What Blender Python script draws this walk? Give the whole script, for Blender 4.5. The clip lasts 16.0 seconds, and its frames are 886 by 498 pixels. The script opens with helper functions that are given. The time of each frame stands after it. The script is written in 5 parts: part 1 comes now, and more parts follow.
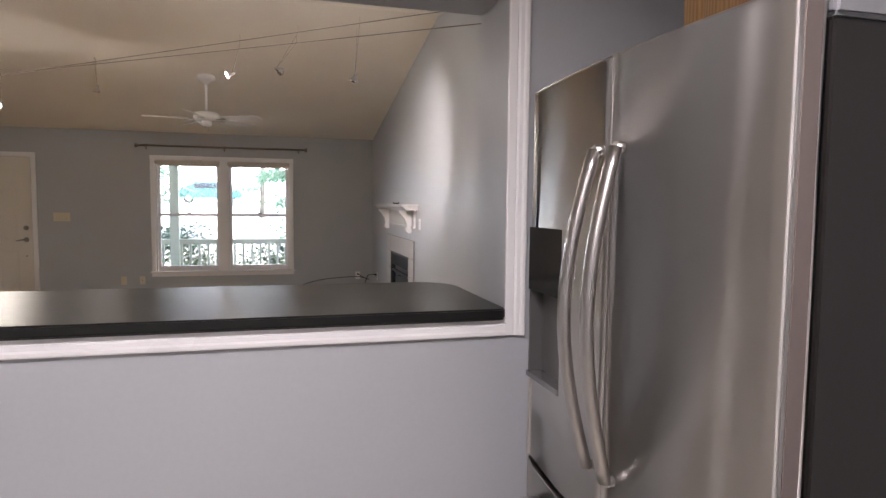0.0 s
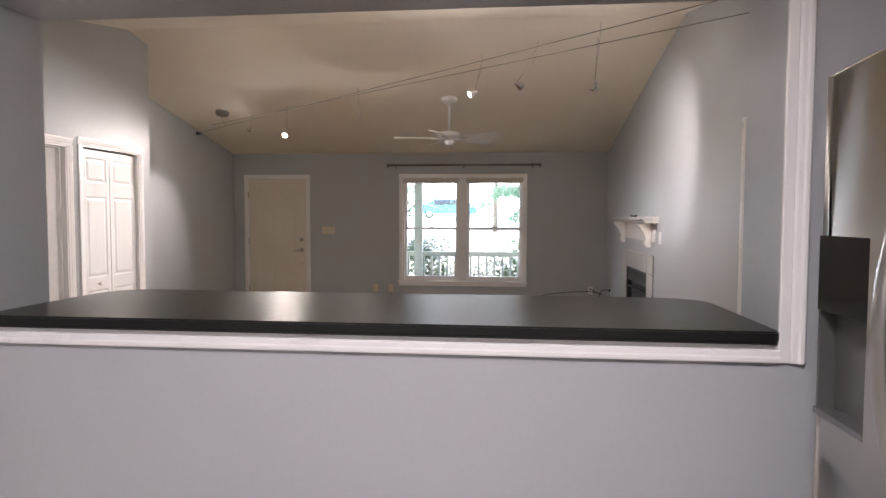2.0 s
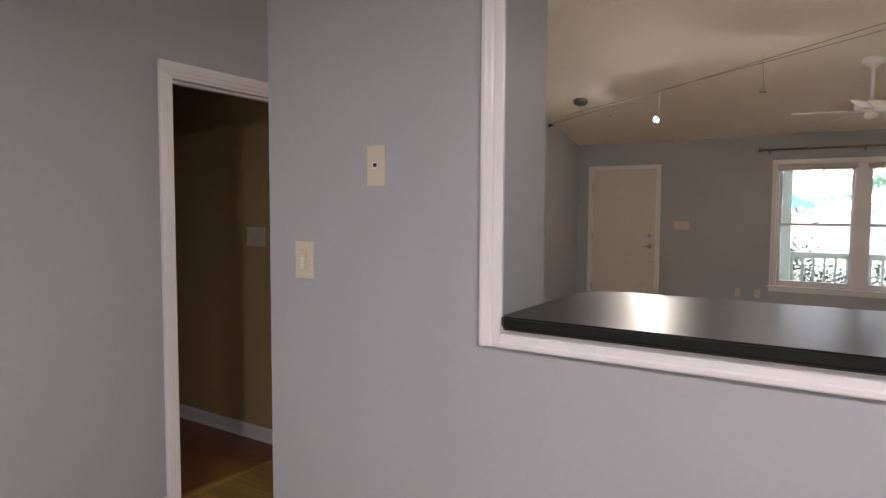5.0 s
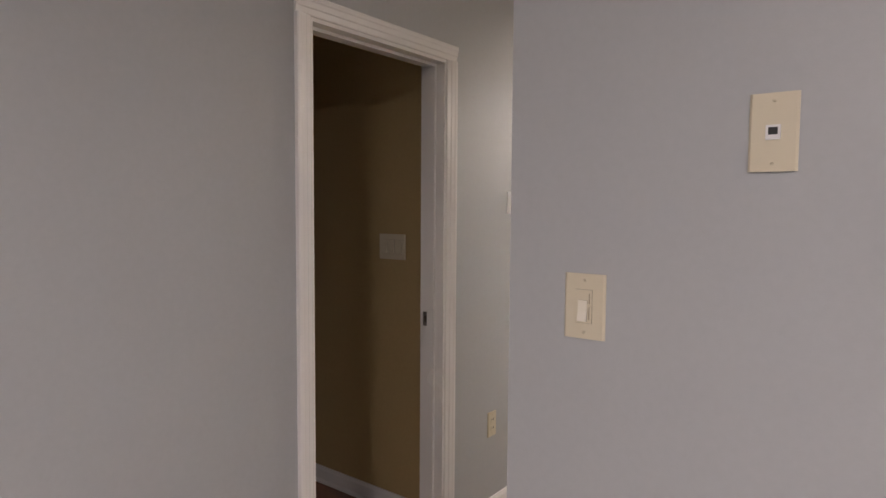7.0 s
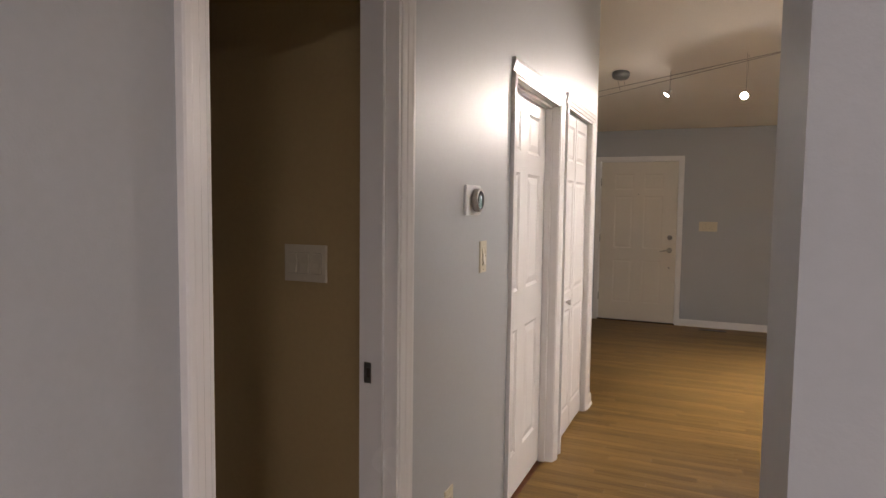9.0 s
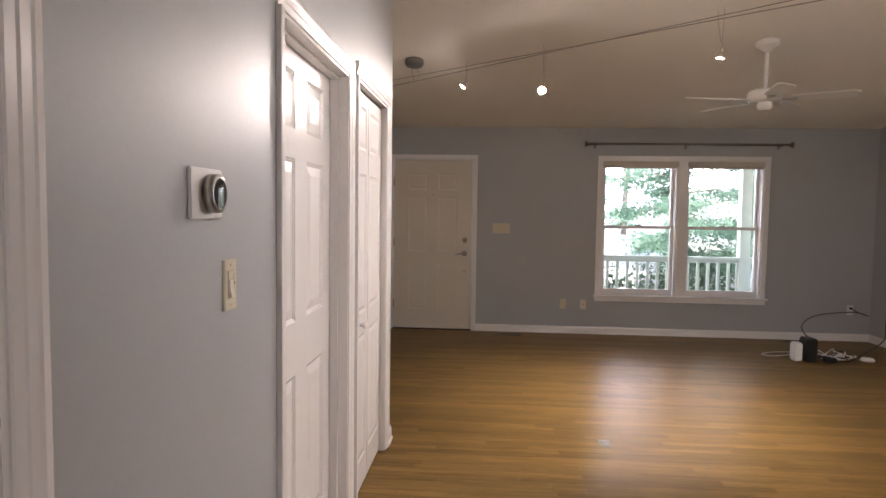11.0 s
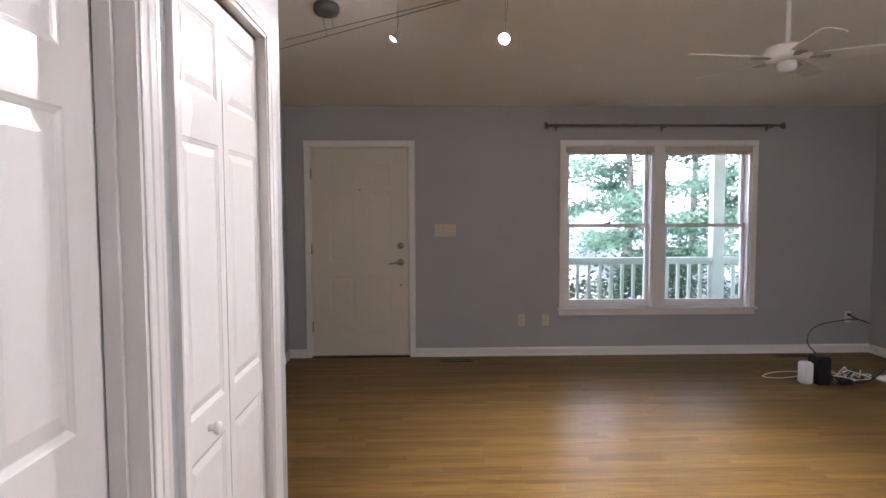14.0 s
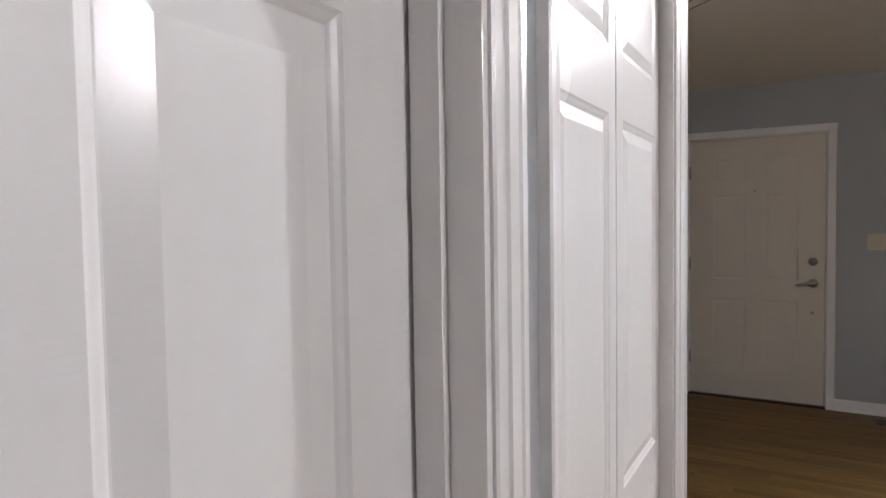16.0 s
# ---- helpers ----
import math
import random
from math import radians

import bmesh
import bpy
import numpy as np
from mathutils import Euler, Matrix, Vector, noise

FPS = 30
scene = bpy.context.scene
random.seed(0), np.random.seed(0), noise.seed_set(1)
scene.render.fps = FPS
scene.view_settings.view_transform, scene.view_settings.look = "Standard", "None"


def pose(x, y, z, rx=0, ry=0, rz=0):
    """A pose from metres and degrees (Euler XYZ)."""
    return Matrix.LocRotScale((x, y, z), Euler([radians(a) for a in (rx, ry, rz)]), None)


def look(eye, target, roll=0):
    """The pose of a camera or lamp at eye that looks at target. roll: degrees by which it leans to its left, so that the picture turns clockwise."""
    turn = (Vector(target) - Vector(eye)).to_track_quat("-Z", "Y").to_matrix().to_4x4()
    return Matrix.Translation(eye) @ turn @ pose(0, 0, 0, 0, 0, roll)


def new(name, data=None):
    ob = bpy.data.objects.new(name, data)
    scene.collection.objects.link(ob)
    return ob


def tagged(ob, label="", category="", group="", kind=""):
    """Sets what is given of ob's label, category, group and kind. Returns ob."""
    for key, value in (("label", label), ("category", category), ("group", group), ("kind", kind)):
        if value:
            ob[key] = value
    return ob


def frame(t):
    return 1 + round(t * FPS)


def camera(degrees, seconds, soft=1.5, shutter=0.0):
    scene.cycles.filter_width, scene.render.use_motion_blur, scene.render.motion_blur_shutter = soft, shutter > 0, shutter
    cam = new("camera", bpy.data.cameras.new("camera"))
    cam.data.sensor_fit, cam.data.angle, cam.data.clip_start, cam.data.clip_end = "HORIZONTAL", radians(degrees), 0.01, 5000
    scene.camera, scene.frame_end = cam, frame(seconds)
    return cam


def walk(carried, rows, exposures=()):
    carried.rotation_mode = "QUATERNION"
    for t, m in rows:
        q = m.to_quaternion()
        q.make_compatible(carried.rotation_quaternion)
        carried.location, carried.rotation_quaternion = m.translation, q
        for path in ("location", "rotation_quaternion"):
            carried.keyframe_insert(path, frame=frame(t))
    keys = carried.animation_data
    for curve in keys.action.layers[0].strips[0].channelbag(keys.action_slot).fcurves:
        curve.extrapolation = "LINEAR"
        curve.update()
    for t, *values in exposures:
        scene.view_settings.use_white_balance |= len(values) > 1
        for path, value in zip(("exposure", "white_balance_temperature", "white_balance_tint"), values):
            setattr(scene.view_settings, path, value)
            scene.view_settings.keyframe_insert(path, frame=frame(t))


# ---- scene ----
cam = camera(71.2, 16.0)
# the clip's camera keeps nearly one exposure
EXPOSURES = [(0, 2.5, 6150, 18), (4, 2.47, 6200, 18), (5.2, 2.45, 6300, 18.5), (7.3, 2.58, 6520, 17), (8.2, 2.56, 6500, 17), (10.3, 2.5, 6450, 21.5), (12.5, 2.5, 6050, 21), (14.5, 2.47, 5700, 17.5), (16, 2.14, 5600, 15)]
PATH = [
    (0, (4.119, -1.56, 1.488), (4.641, 0.365, 1.341), 0.6),
    (0.5, (4.106, -1.554, 1.493), (4.455, 0.412, 1.373), 0.5),
    (1, (4.106, -1.529, 1.488), (4.276, 0.461, 1.38), 0.4),
    (1.5, (4.101, -1.511, 1.482), (4.078, 0.486, 1.376), 0.2),
    (2, (4.073, -1.494, 1.467), (3.87, 0.493, 1.363), 0.2),
    (2.5, (4.017, -1.484, 1.457), (3.639, 0.478, 1.353), 0.3),
    (3, (3.904, -1.443, 1.46), (3.369, 0.481, 1.354), 0.3),
    (3.5, (3.75, -1.418, 1.464), (3.07, 0.46, 1.356), 0.3),
    (4, (3.589, -1.386, 1.45), (2.777, 0.439, 1.341), 0.3),
    (4.5, (3.401, -1.305, 1.438), (2.451, 0.451, 1.324), 0.3),
    (5, (3.174, -1.212, 1.441), (2.099, 0.47, 1.317), 0.3),
    (5.2, (3.061, -1.177, 1.438), (1.949, 0.481, 1.311), 0.4),
    (7.3, (1.984, -0.723, 1.458), (0.767, 0.858, 1.326), 0.4),
    (7.5, (1.904, -0.691, 1.459), (0.705, 0.904, 1.325), 0.4),
    (7.7, (1.804, -0.657, 1.470), (0.640, 0.964, 1.334), 0.4),
    (8.0, (1.677, -0.606, 1.473), (0.577, 1.059, 1.336), 0.6),
    (8.2, (1.597, -0.548, 1.470), (0.550, 1.150, 1.331), 0.6),
    (10.3, (1.17, 0.197, 1.453), (0.808, 2.16, 1.327), 1.0),
    (10.5, (1.172, 0.259, 1.45), (0.867, 2.232, 1.324), 1.0),
    (11, (1.159, 0.529, 1.455), (1.009, 2.519, 1.33), 0.8),
    (11.5, (1.158, 0.78, 1.435), (1.128, 2.776, 1.31), 0.6),
    (12, (1.165, 1.041, 1.447), (1.255, 3.035, 1.321), 0.6),
    (12.5, (1.169, 1.271, 1.439), (1.362, 3.258, 1.314), 0.5),
    (13, (1.179, 1.529, 1.453), (1.402, 3.513, 1.327), 0.2),
    (13.5, (1.157, 1.732, 1.437), (1.334, 3.72, 1.31), -0.0),
    (14, (1.094, 1.949, 1.45), (1.153, 3.944, 1.323), -0.2),
    (14.5, (1.033, 2.125, 1.447), (0.936, 4.119, 1.322), -0.4),
    (15, (0.975, 2.333, 1.468), (0.62, 4.298, 1.353), -0.5),
    (15.5, (0.903, 2.502, 1.459), (0.199, 4.371, 1.354), -0.7),
    (16, (0.815, 2.631, 1.448), (-0.198, 4.353, 1.357), -0.9),
]
walk(cam, [(t, look(eye, target, roll)) for t, eye, target, roll in PATH], exposures=EXPOSURES)


# ---- world, sun, exposure ----
world = bpy.data.worlds.new("sky")
scene.world = world
world.use_nodes = True
wn = world.node_tree.nodes
sky = wn.new("ShaderNodeTexSky")
sky.sky_type = 'NISHITA'
sky.sun_disc = False
sky.sun_elevation = radians(52)
sky.sun_rotation = radians(200)
wn["Background"].inputs[1].default_value = 0.15
world.node_tree.links.new(sky.outputs[0], wn["Background"].inputs[0])
sun = new("sun", bpy.data.lights.new("sun", 'SUN'))
sun.data.energy, sun.data.angle, sun.data.color = 5.0, radians(0.5), (1.0, 0.95, 0.88)
# the sun stands behind the house, over the roof
sun.matrix_world = look((3.0, -6.0, 12.0), (4.5, 6.0, -3.0))


# strengths of the lamps, in watts, and their warm colour
A_W, B_W, C_W, D_W, E_W, F_W, K_W, GLOW_W = 17, 34, 77, 37, 31, 27, 6.5, 1.0
WARM = (1.0, 0.91, 0.79)
KWARM = (1.0, 0.915, 0.875)


# ---- materials ----
def material(name, color, rough=0.6, metal=0.0, grain=0.0, scale=40.0, bump=0.0, stain=0.0, coat=0.0, spec=0.5, emit=0.0):
    """Principled paint, metal or plastic with variation at two scales and fine relief."""
    m = bpy.data.materials.new(name)
    m.use_nodes = True
    nt = m.node_tree
    b = nt.nodes["Principled BSDF"]
    b.inputs["Roughness"].default_value = rough
    b.inputs["Metallic"].default_value = metal
    b.inputs["Coat Weight"].default_value = coat
    b.inputs["Specular IOR Level"].default_value = spec
    b.inputs["Base Color"].default_value = (*color, 1)
    if emit:
        b.inputs["Emission Color"].default_value = (*color, 1)
        b.inputs["Emission Strength"].default_value = emit
    tc = nt.nodes.new("ShaderNodeTexCoord")
    if grain or stain:
        n1 = nt.nodes.new("ShaderNodeTexNoise")
        n1.inputs["Scale"].default_value = scale
        n1.inputs["Detail"].default_value = 6
        n2 = nt.nodes.new("ShaderNodeTexNoise")
        n2.inputs["Scale"].default_value = 1.3
        n2.inputs["Detail"].default_value = 3
        for n in (n1, n2):
            nt.links.new(tc.outputs["Object"], n.inputs["Vector"])
        last = None
        for n, amount in ((n1, grain), (n2, stain)):
            mix = nt.nodes.new("ShaderNodeMix")
            mix.data_type = 'RGBA'
            mix.blend_type = 'MULTIPLY'
            ramp = nt.nodes.new("ShaderNodeMapRange")
            ramp.inputs["From Min"].default_value, ramp.inputs["From Max"].default_value = 0.3, 0.7
            ramp.inputs["To Min"].default_value, ramp.inputs["To Max"].default_value = 1 - amount, 1.0
            nt.links.new(n.outputs["Fac"], ramp.inputs["Value"])
            mix.inputs[0].default_value = 1.0
            if last is None:
                mix.inputs[6].default_value = (*color, 1)
            else:
                nt.links.new(last, mix.inputs[6])
            nt.links.new(ramp.outputs[0], mix.inputs[7])
            last = mix.outputs[2]
        nt.links.new(last, b.inputs["Base Color"])
        rr = nt.nodes.new("ShaderNodeMapRange")
        rr.inputs["To Min"].default_value, rr.inputs["To Max"].default_value = rough * 0.85, min(1, rough * 1.15)
        nt.links.new(n2.outputs["Fac"], rr.inputs["Value"])
        nt.links.new(rr.outputs[0], b.inputs["Roughness"])
    if bump:
        nb = nt.nodes.new("ShaderNodeTexNoise")
        nb.inputs["Scale"].default_value = scale * 4
        nb.inputs["Detail"].default_value = 4
        nt.links.new(tc.outputs["Object"], nb.inputs["Vector"])
        bp = nt.nodes.new("ShaderNodeBump")
        bp.inputs["Strength"].default_value = bump
        bp.inputs["Distance"].default_value = 0.002
        nt.links.new(nb.outputs["Fac"], bp.inputs["Height"])
        nt.links.new(bp.outputs[0], b.inputs["Normal"])
    return m


def wood(name, dark, light, rough=0.35, stretch=(1.0, 14.0, 14.0), scale=3.0, per_piece=0.35, bump=0.15, spec=0.5):
    """Grained wood; the grain runs along the axis of least stretch; each piece gets its own shade."""
    m = bpy.data.materials.new(name)
    m.use_nodes = True
    nt = m.node_tree
    b = nt.nodes["Principled BSDF"]
    b.inputs["Specular IOR Level"].default_value = spec
    info = nt.nodes.new("ShaderNodeObjectInfo")
    geo = nt.nodes.new("ShaderNodeNewGeometry")
    add = nt.nodes.new("ShaderNodeMath")
    add.operation = 'ADD'
    nt.links.new(info.outputs["Random"], add.inputs[0])
    nt.links.new(geo.outputs["Random Per Island"], add.inputs[1])
    frac = nt.nodes.new("ShaderNodeMath")
    frac.operation = 'FRACT'
    nt.links.new(add.outputs[0], frac.inputs[0])
    mp = nt.nodes.new("ShaderNodeMapping")
    mp.inputs["Scale"].default_value = stretch
    off = nt.nodes.new("ShaderNodeCombineXYZ")
    mul = nt.nodes.new("ShaderNodeMath")
    mul.operation = 'MULTIPLY'
    mul.inputs[1].default_value = 37.0
    nt.links.new(frac.outputs[0], mul.inputs[0])
    for i in range(3):
        nt.links.new(mul.outputs[0], off.inputs[i])
    nt.links.new(geo.outputs["Position"], mp.inputs["Vector"])
    nt.links.new(off.outputs[0], mp.inputs["Location"])
    n1 = nt.nodes.new("ShaderNodeTexNoise")
    n1.inputs["Scale"].default_value = scale
    n1.inputs["Detail"].default_value = 7
    n1.inputs["Distortion"].default_value = 0.8
    n2 = nt.nodes.new("ShaderNodeTexNoise")
    n2.inputs["Scale"].default_value = scale * 7
    n2.inputs["Detail"].default_value = 3
    for n in (n1, n2):
        nt.links.new(mp.outputs[0], n.inputs["Vector"])
    ramp = nt.nodes.new("ShaderNodeValToRGB")
    ramp.color_ramp.elements[0].position, ramp.color_ramp.elements[0].color = 0.36, (*dark, 1)
    ramp.color_ramp.elements[1].position, ramp.color_ramp.elements[1].color = 0.62, (*light, 1)
    wave = nt.nodes.new("ShaderNodeTexWave")
    wave.bands_direction = 'Y'
    wave.inputs["Scale"].default_value = scale * 0.55
    wave.inputs["Distortion"].default_value = 9.0
    wave.inputs["Detail"].default_value = 2.0
    wave.inputs["Detail Scale"].default_value = 0.5
    nt.links.new(mp.outputs[0], wave.inputs["Vector"])
    blend = nt.nodes.new("ShaderNodeMix")
    blend.inputs["Factor"].default_value = 0.22
    nt.links.new(n1.outputs["Fac"], blend.inputs["A"])
    nt.links.new(wave.outputs["Fac"], blend.inputs["B"])
    nt.links.new(blend.outputs["Result"], ramp.inputs[0])
    hsv = nt.nodes.new("ShaderNodeHueSaturation")
    rng = nt.nodes.new("ShaderNodeMapRange")
    rng.inputs["To Min"].default_value, rng.inputs["To Max"].default_value = 1 - per_piece * 0.6, 1 + per_piece * 0.4
    nt.links.new(frac.outputs[0], rng.inputs["Value"])
    nt.links.new(rng.outputs[0], hsv.inputs["Value"])
    nt.links.new(ramp.outputs[0], hsv.inputs["Color"])
    nt.links.new(hsv.outputs[0], b.inputs["Base Color"])
    rr = nt.nodes.new("ShaderNodeMapRange")
    rr.inputs["To Min"].default_value, rr.inputs["To Max"].default_value = rough * 0.8, rough * 1.25
    nt.links.new(n1.outputs["Fac"], rr.inputs["Value"])
    nt.links.new(rr.outputs[0], b.inputs["Roughness"])
    bp = nt.nodes.new("ShaderNodeBump")
    bp.inputs["Strength"].default_value = bump
    bp.inputs["Distance"].default_value = 0.001
    nt.links.new(n2.outputs["Fac"], bp.inputs["Height"])
    nt.links.new(bp.outputs[0], b.inputs["Normal"])
    return m


WALL = material("wall_paint", (0.455, 0.472, 0.490), 0.45, grain=0.03, scale=60, bump=0.12, stain=0.04, spec=0.42)
OLIVE = material("olive_paint", (0.50, 0.37, 0.18), 0.6, grain=0.05, scale=60, bump=0.1, stain=0.06)
CEIL = material("ceiling_paint", (0.85, 0.80, 0.71), 0.9, grain=0.04, scale=80, bump=0.25, stain=0.04, spec=0.2)
SOFFIT = material("soffit_paint", (0.78, 0.74, 0.65), 0.8, grain=0.03, scale=80, bump=0.15, stain=0.04, spec=0.2)
TRIM = material("trim_gloss", (0.87, 0.86, 0.85), 0.26, grain=0.01, scale=30, stain=0.02)
DOORW = material("door_gloss", (0.83, 0.82, 0.815), 0.26, grain=0.02, scale=30, bump=0.06, stain=0.03)
def emboss(m, stretch, strength=0.25):
    """Pressed wood grain in the face of a moulded door."""
    nt = m.node_tree
    geo = nt.nodes.new("ShaderNodeNewGeometry")
    mp = nt.nodes.new("ShaderNodeMapping")
    mp.inputs["Scale"].default_value = stretch
    wv = nt.nodes.new("ShaderNodeTexNoise")
    wv.inputs["Scale"].default_value = 4.0
    wv.inputs["Detail"].default_value = 5.0
    wv.inputs["Distortion"].default_value = 0.6
    bp = nt.nodes.new("ShaderNodeBump")
    bp.inputs["Strength"].default_value = strength
    bp.inputs["Distance"].default_value = 0.0015
    nt.links.new(geo.outputs["Position"], mp.inputs[0])
    nt.links.new(mp.outputs[0], wv.inputs["Vector"])
    nt.links.new(wv.outputs["Fac"], bp.inputs["Height"])
    nt.links.new(bp.outputs[0], nt.nodes["Principled BSDF"].inputs["Normal"])
    return m


emboss(DOORW, (6, 2.6, 34), 0.12)
CREAM = material("cream_door_paint", (0.76, 0.71, 0.62), 0.45, grain=0.03, scale=30, bump=0.05, stain=0.05)
IVORY = material("ivory_plastic", (0.67, 0.61, 0.47), 0.35, grain=0.02, scale=50)
WHITEIV = material("pale_ivory_plastic", (0.80, 0.76, 0.66), 0.32, grain=0.02, scale=50)
# dark ivory that paints the shade in the gaps of a switch
SHADOWGAP = material("painted_gap_shade", (0.30, 0.26, 0.18), 0.7)
WHITEP = material("white_plastic", (0.80, 0.80, 0.80), 0.35, grain=0.02, scale=50)
BLACKP = material("black_plastic", (0.015, 0.015, 0.016), 0.4, grain=0.1, scale=50)
COUNTER = material("black_laminate", (0.018, 0.018, 0.017), 0.34, grain=0.25, scale=180, bump=0.03, stain=0.1, spec=0.27)
NICKEL = material("satin_nickel", (0.42, 0.405, 0.38), 0.3, 1.0, grain=0.05, scale=60)
BRONZE = material("pewter_rod", (0.27, 0.245, 0.215), 0.38, 0.9, grain=0.1, scale=60)
CHROME = material("chrome", (0.75, 0.75, 0.75), 0.12, 1.0)
SHADE = material("shade_fabric", (0.62, 0.57, 0.51), 0.7, grain=0.05, scale=60)
CABLE = material("steel_cable", (0.28, 0.25, 0.22), 0.5, 0.8)
CANOPYM = material("grey_canopy", (0.18, 0.18, 0.17), 0.45, 0.5, grain=0.05)
DARKM = material("dark_grey_panel", (0.020, 0.018, 0.0165), 0.4, 0.0, grain=0.1, scale=90, bump=0.1, spec=0.28)
RUBBER = material("black_rubber", (0.012, 0.012, 0.012), 0.7)
TILE = material("grey_tile", (0.54, 0.52, 0.49), 0.4, grain=0.12, scale=25, bump=0.08, stain=0.1)
GROUT = material("grout", (0.16, 0.15, 0.14), 0.9, grain=0.1)
SOOT = material("black_firebox", (0.012, 0.012, 0.012), 0.7, grain=0.3, scale=30, bump=0.2)
BRASSV = material("brown_vent", (0.045, 0.032, 0.022), 0.4, 0.6)
PORCHW = material("porch_paint", (0.55, 0.60, 0.50), 0.6, grain=0.05, scale=30, stain=0.08)
DECK = material("porch_boards", (0.30, 0.29, 0.27), 0.7, grain=0.15, scale=30, stain=0.15)
GROUNDM = material("pale_ground", (0.52, 0.51, 0.46), 0.95, grain=0.3, scale=6, stain=0.3)
BARK = material("bark", (0.30, 0.27, 0.23), 0.9, grain=0.4, scale=20, bump=0.4)


def leafy(name, color, through_color):
    """Leaves that let part of the light through."""
    m = material(name, color, 0.55, grain=0.45, scale=2.5, stain=0.3)
    nt = m.node_tree
    b = nt.nodes["Principled BSDF"]
    tr = nt.nodes.new("ShaderNodeBsdfTranslucent")
    tr.inputs[0].default_value = (*through_color, 1)
    mix = nt.nodes.new("ShaderNodeMixShader")
    mix.inputs[0].default_value = 0.45
    nt.links.new(b.outputs[0], mix.inputs[1])
    nt.links.new(tr.outputs[0], mix.inputs[2])
    nt.links.new(mix.outputs[0], nt.nodes["Material Output"].inputs["Surface"])
    return m


LEAF = leafy("foliage", (0.095, 0.165, 0.115), (0.15, 0.30, 0.19))
SHRUB = leafy("shrub_foliage", (0.065, 0.11, 0.05), (0.10, 0.18, 0.07))
CARBLUE = material("blue_car_paint", (0.05, 0.22, 0.42), 0.25, 0.2, coat=0.6)
CARGLASS = material("car_glass", (0.03, 0.04, 0.05), 0.08)
OAK = wood("oak_strip", (0.140, 0.080, 0.0235), (0.225, 0.138, 0.045), rough=0.36, per_piece=0.40, spec=0.10)
REDWOOD = wood("dark_red_floor", (0.13, 0.045, 0.018), (0.22, 0.085, 0.035), rough=0.3)
CABWOOD = wood("oak_cabinet", (0.30, 0.16, 0.06), (0.46, 0.28, 0.12), rough=0.4, stretch=(14, 14, 1))


def stainless():
    """Brushed steel: streaks drawn out across the door."""
    m = material("brushed_steel", (0.53, 0.515, 0.49), 0.32, 1.0)
    nt = m.node_tree
    b = nt.nodes["Principled BSDF"]
    b.inputs["Anisotropic"].default_value = 0.96
    b.inputs["Anisotropic Rotation"].default_value = 0.25
    tan = nt.nodes.new("ShaderNodeTangent")
    tan.direction_type, tan.axis = 'RADIAL', 'Z'
    nt.links.new(tan.outputs[0], b.inputs["Tangent"])
    tc = nt.nodes.new("ShaderNodeTexCoord")
    mp = nt.nodes.new("ShaderNodeMapping")
    mp.inputs["Scale"].default_value = (300, 4, 300)
    nz = nt.nodes.new("ShaderNodeTexNoise")
    nz.inputs["Scale"].default_value = 2
    nz.inputs["Detail"].default_value = 5
    rr = nt.nodes.new("ShaderNodeMapRange")
    rr.inputs["To Min"].default_value, rr.inputs["To Max"].default_value = 0.29, 0.36
    bp = nt.nodes.new("ShaderNodeBump")
    bp.inputs["Strength"].default_value = 0.006
    bp.inputs["Distance"].default_value = 0.0005
    nt.links.new(tc.outputs["Object"], mp.inputs[0])
    nt.links.new(mp.outputs[0], nz.inputs["Vector"])
    nt.links.new(nz.outputs["Fac"], rr.inputs["Value"])
    nt.links.new(rr.outputs[0], b.inputs["Roughness"])
    nt.links.new(nz.outputs["Fac"], bp.inputs["Height"])
    nt.links.new(bp.outputs[0], b.inputs["Normal"])
    return m


STEEL = stainless()
STEELH = material("handle_steel", (0.52, 0.50, 0.475), 0.30, 1.0, grain=0.03)


def clear_glass():
    m = bpy.data.materials.new("window_glass")
    m.use_nodes = True
    nt = m.node_tree
    b = nt.nodes["Principled BSDF"]
    b.inputs["Base Color"].default_value = (1, 1, 1, 1)
    b.inputs["Roughness"].default_value = 0.0
    b.inputs["IOR"].default_value = 1.45
    b.inputs["Transmission Weight"].default_value = 1.0
    return m


GLASS = clear_glass()


def bulb(name, strength, color=(1.0, 0.86, 0.68)):
    m = material(name, color, 0.5, emit=strength)
    return m


BULB = bulb("lamp_bulb", 130.0)


# ---- builders ----
def box(bm, x0, y0, z0, x1, y1, z1):
    v = [bm.verts.new((x, y, z)) for x in (x0, x1) for y in (y0, y1) for z in (z0, z1)]
    for f in ((0, 1, 3, 2), (4, 6, 7, 5), (0, 4, 5, 1), (2, 3, 7, 6), (0, 2, 6, 4), (1, 5, 7, 3)):
        bm.faces.new([v[i] for i in f])
    return v


def prism(bm, profile, origin, u, v, w):
    """A profile of (a, b) pairs, placed at origin + a u + b v and drawn out along the vector w."""
    o, u, v, w = Vector(origin), Vector(u), Vector(v), Vector(w)
    lo = [bm.verts.new(o + u * a + v * b) for a, b in profile]
    hi = [bm.verts.new(p.co + w) for p in lo]
    n = len(lo)
    bm.faces.new(lo[::-1])
    bm.faces.new(hi)
    for i in range(n):
        bm.faces.new((lo[i], lo[(i + 1) % n], hi[(i + 1) % n], hi[i]))


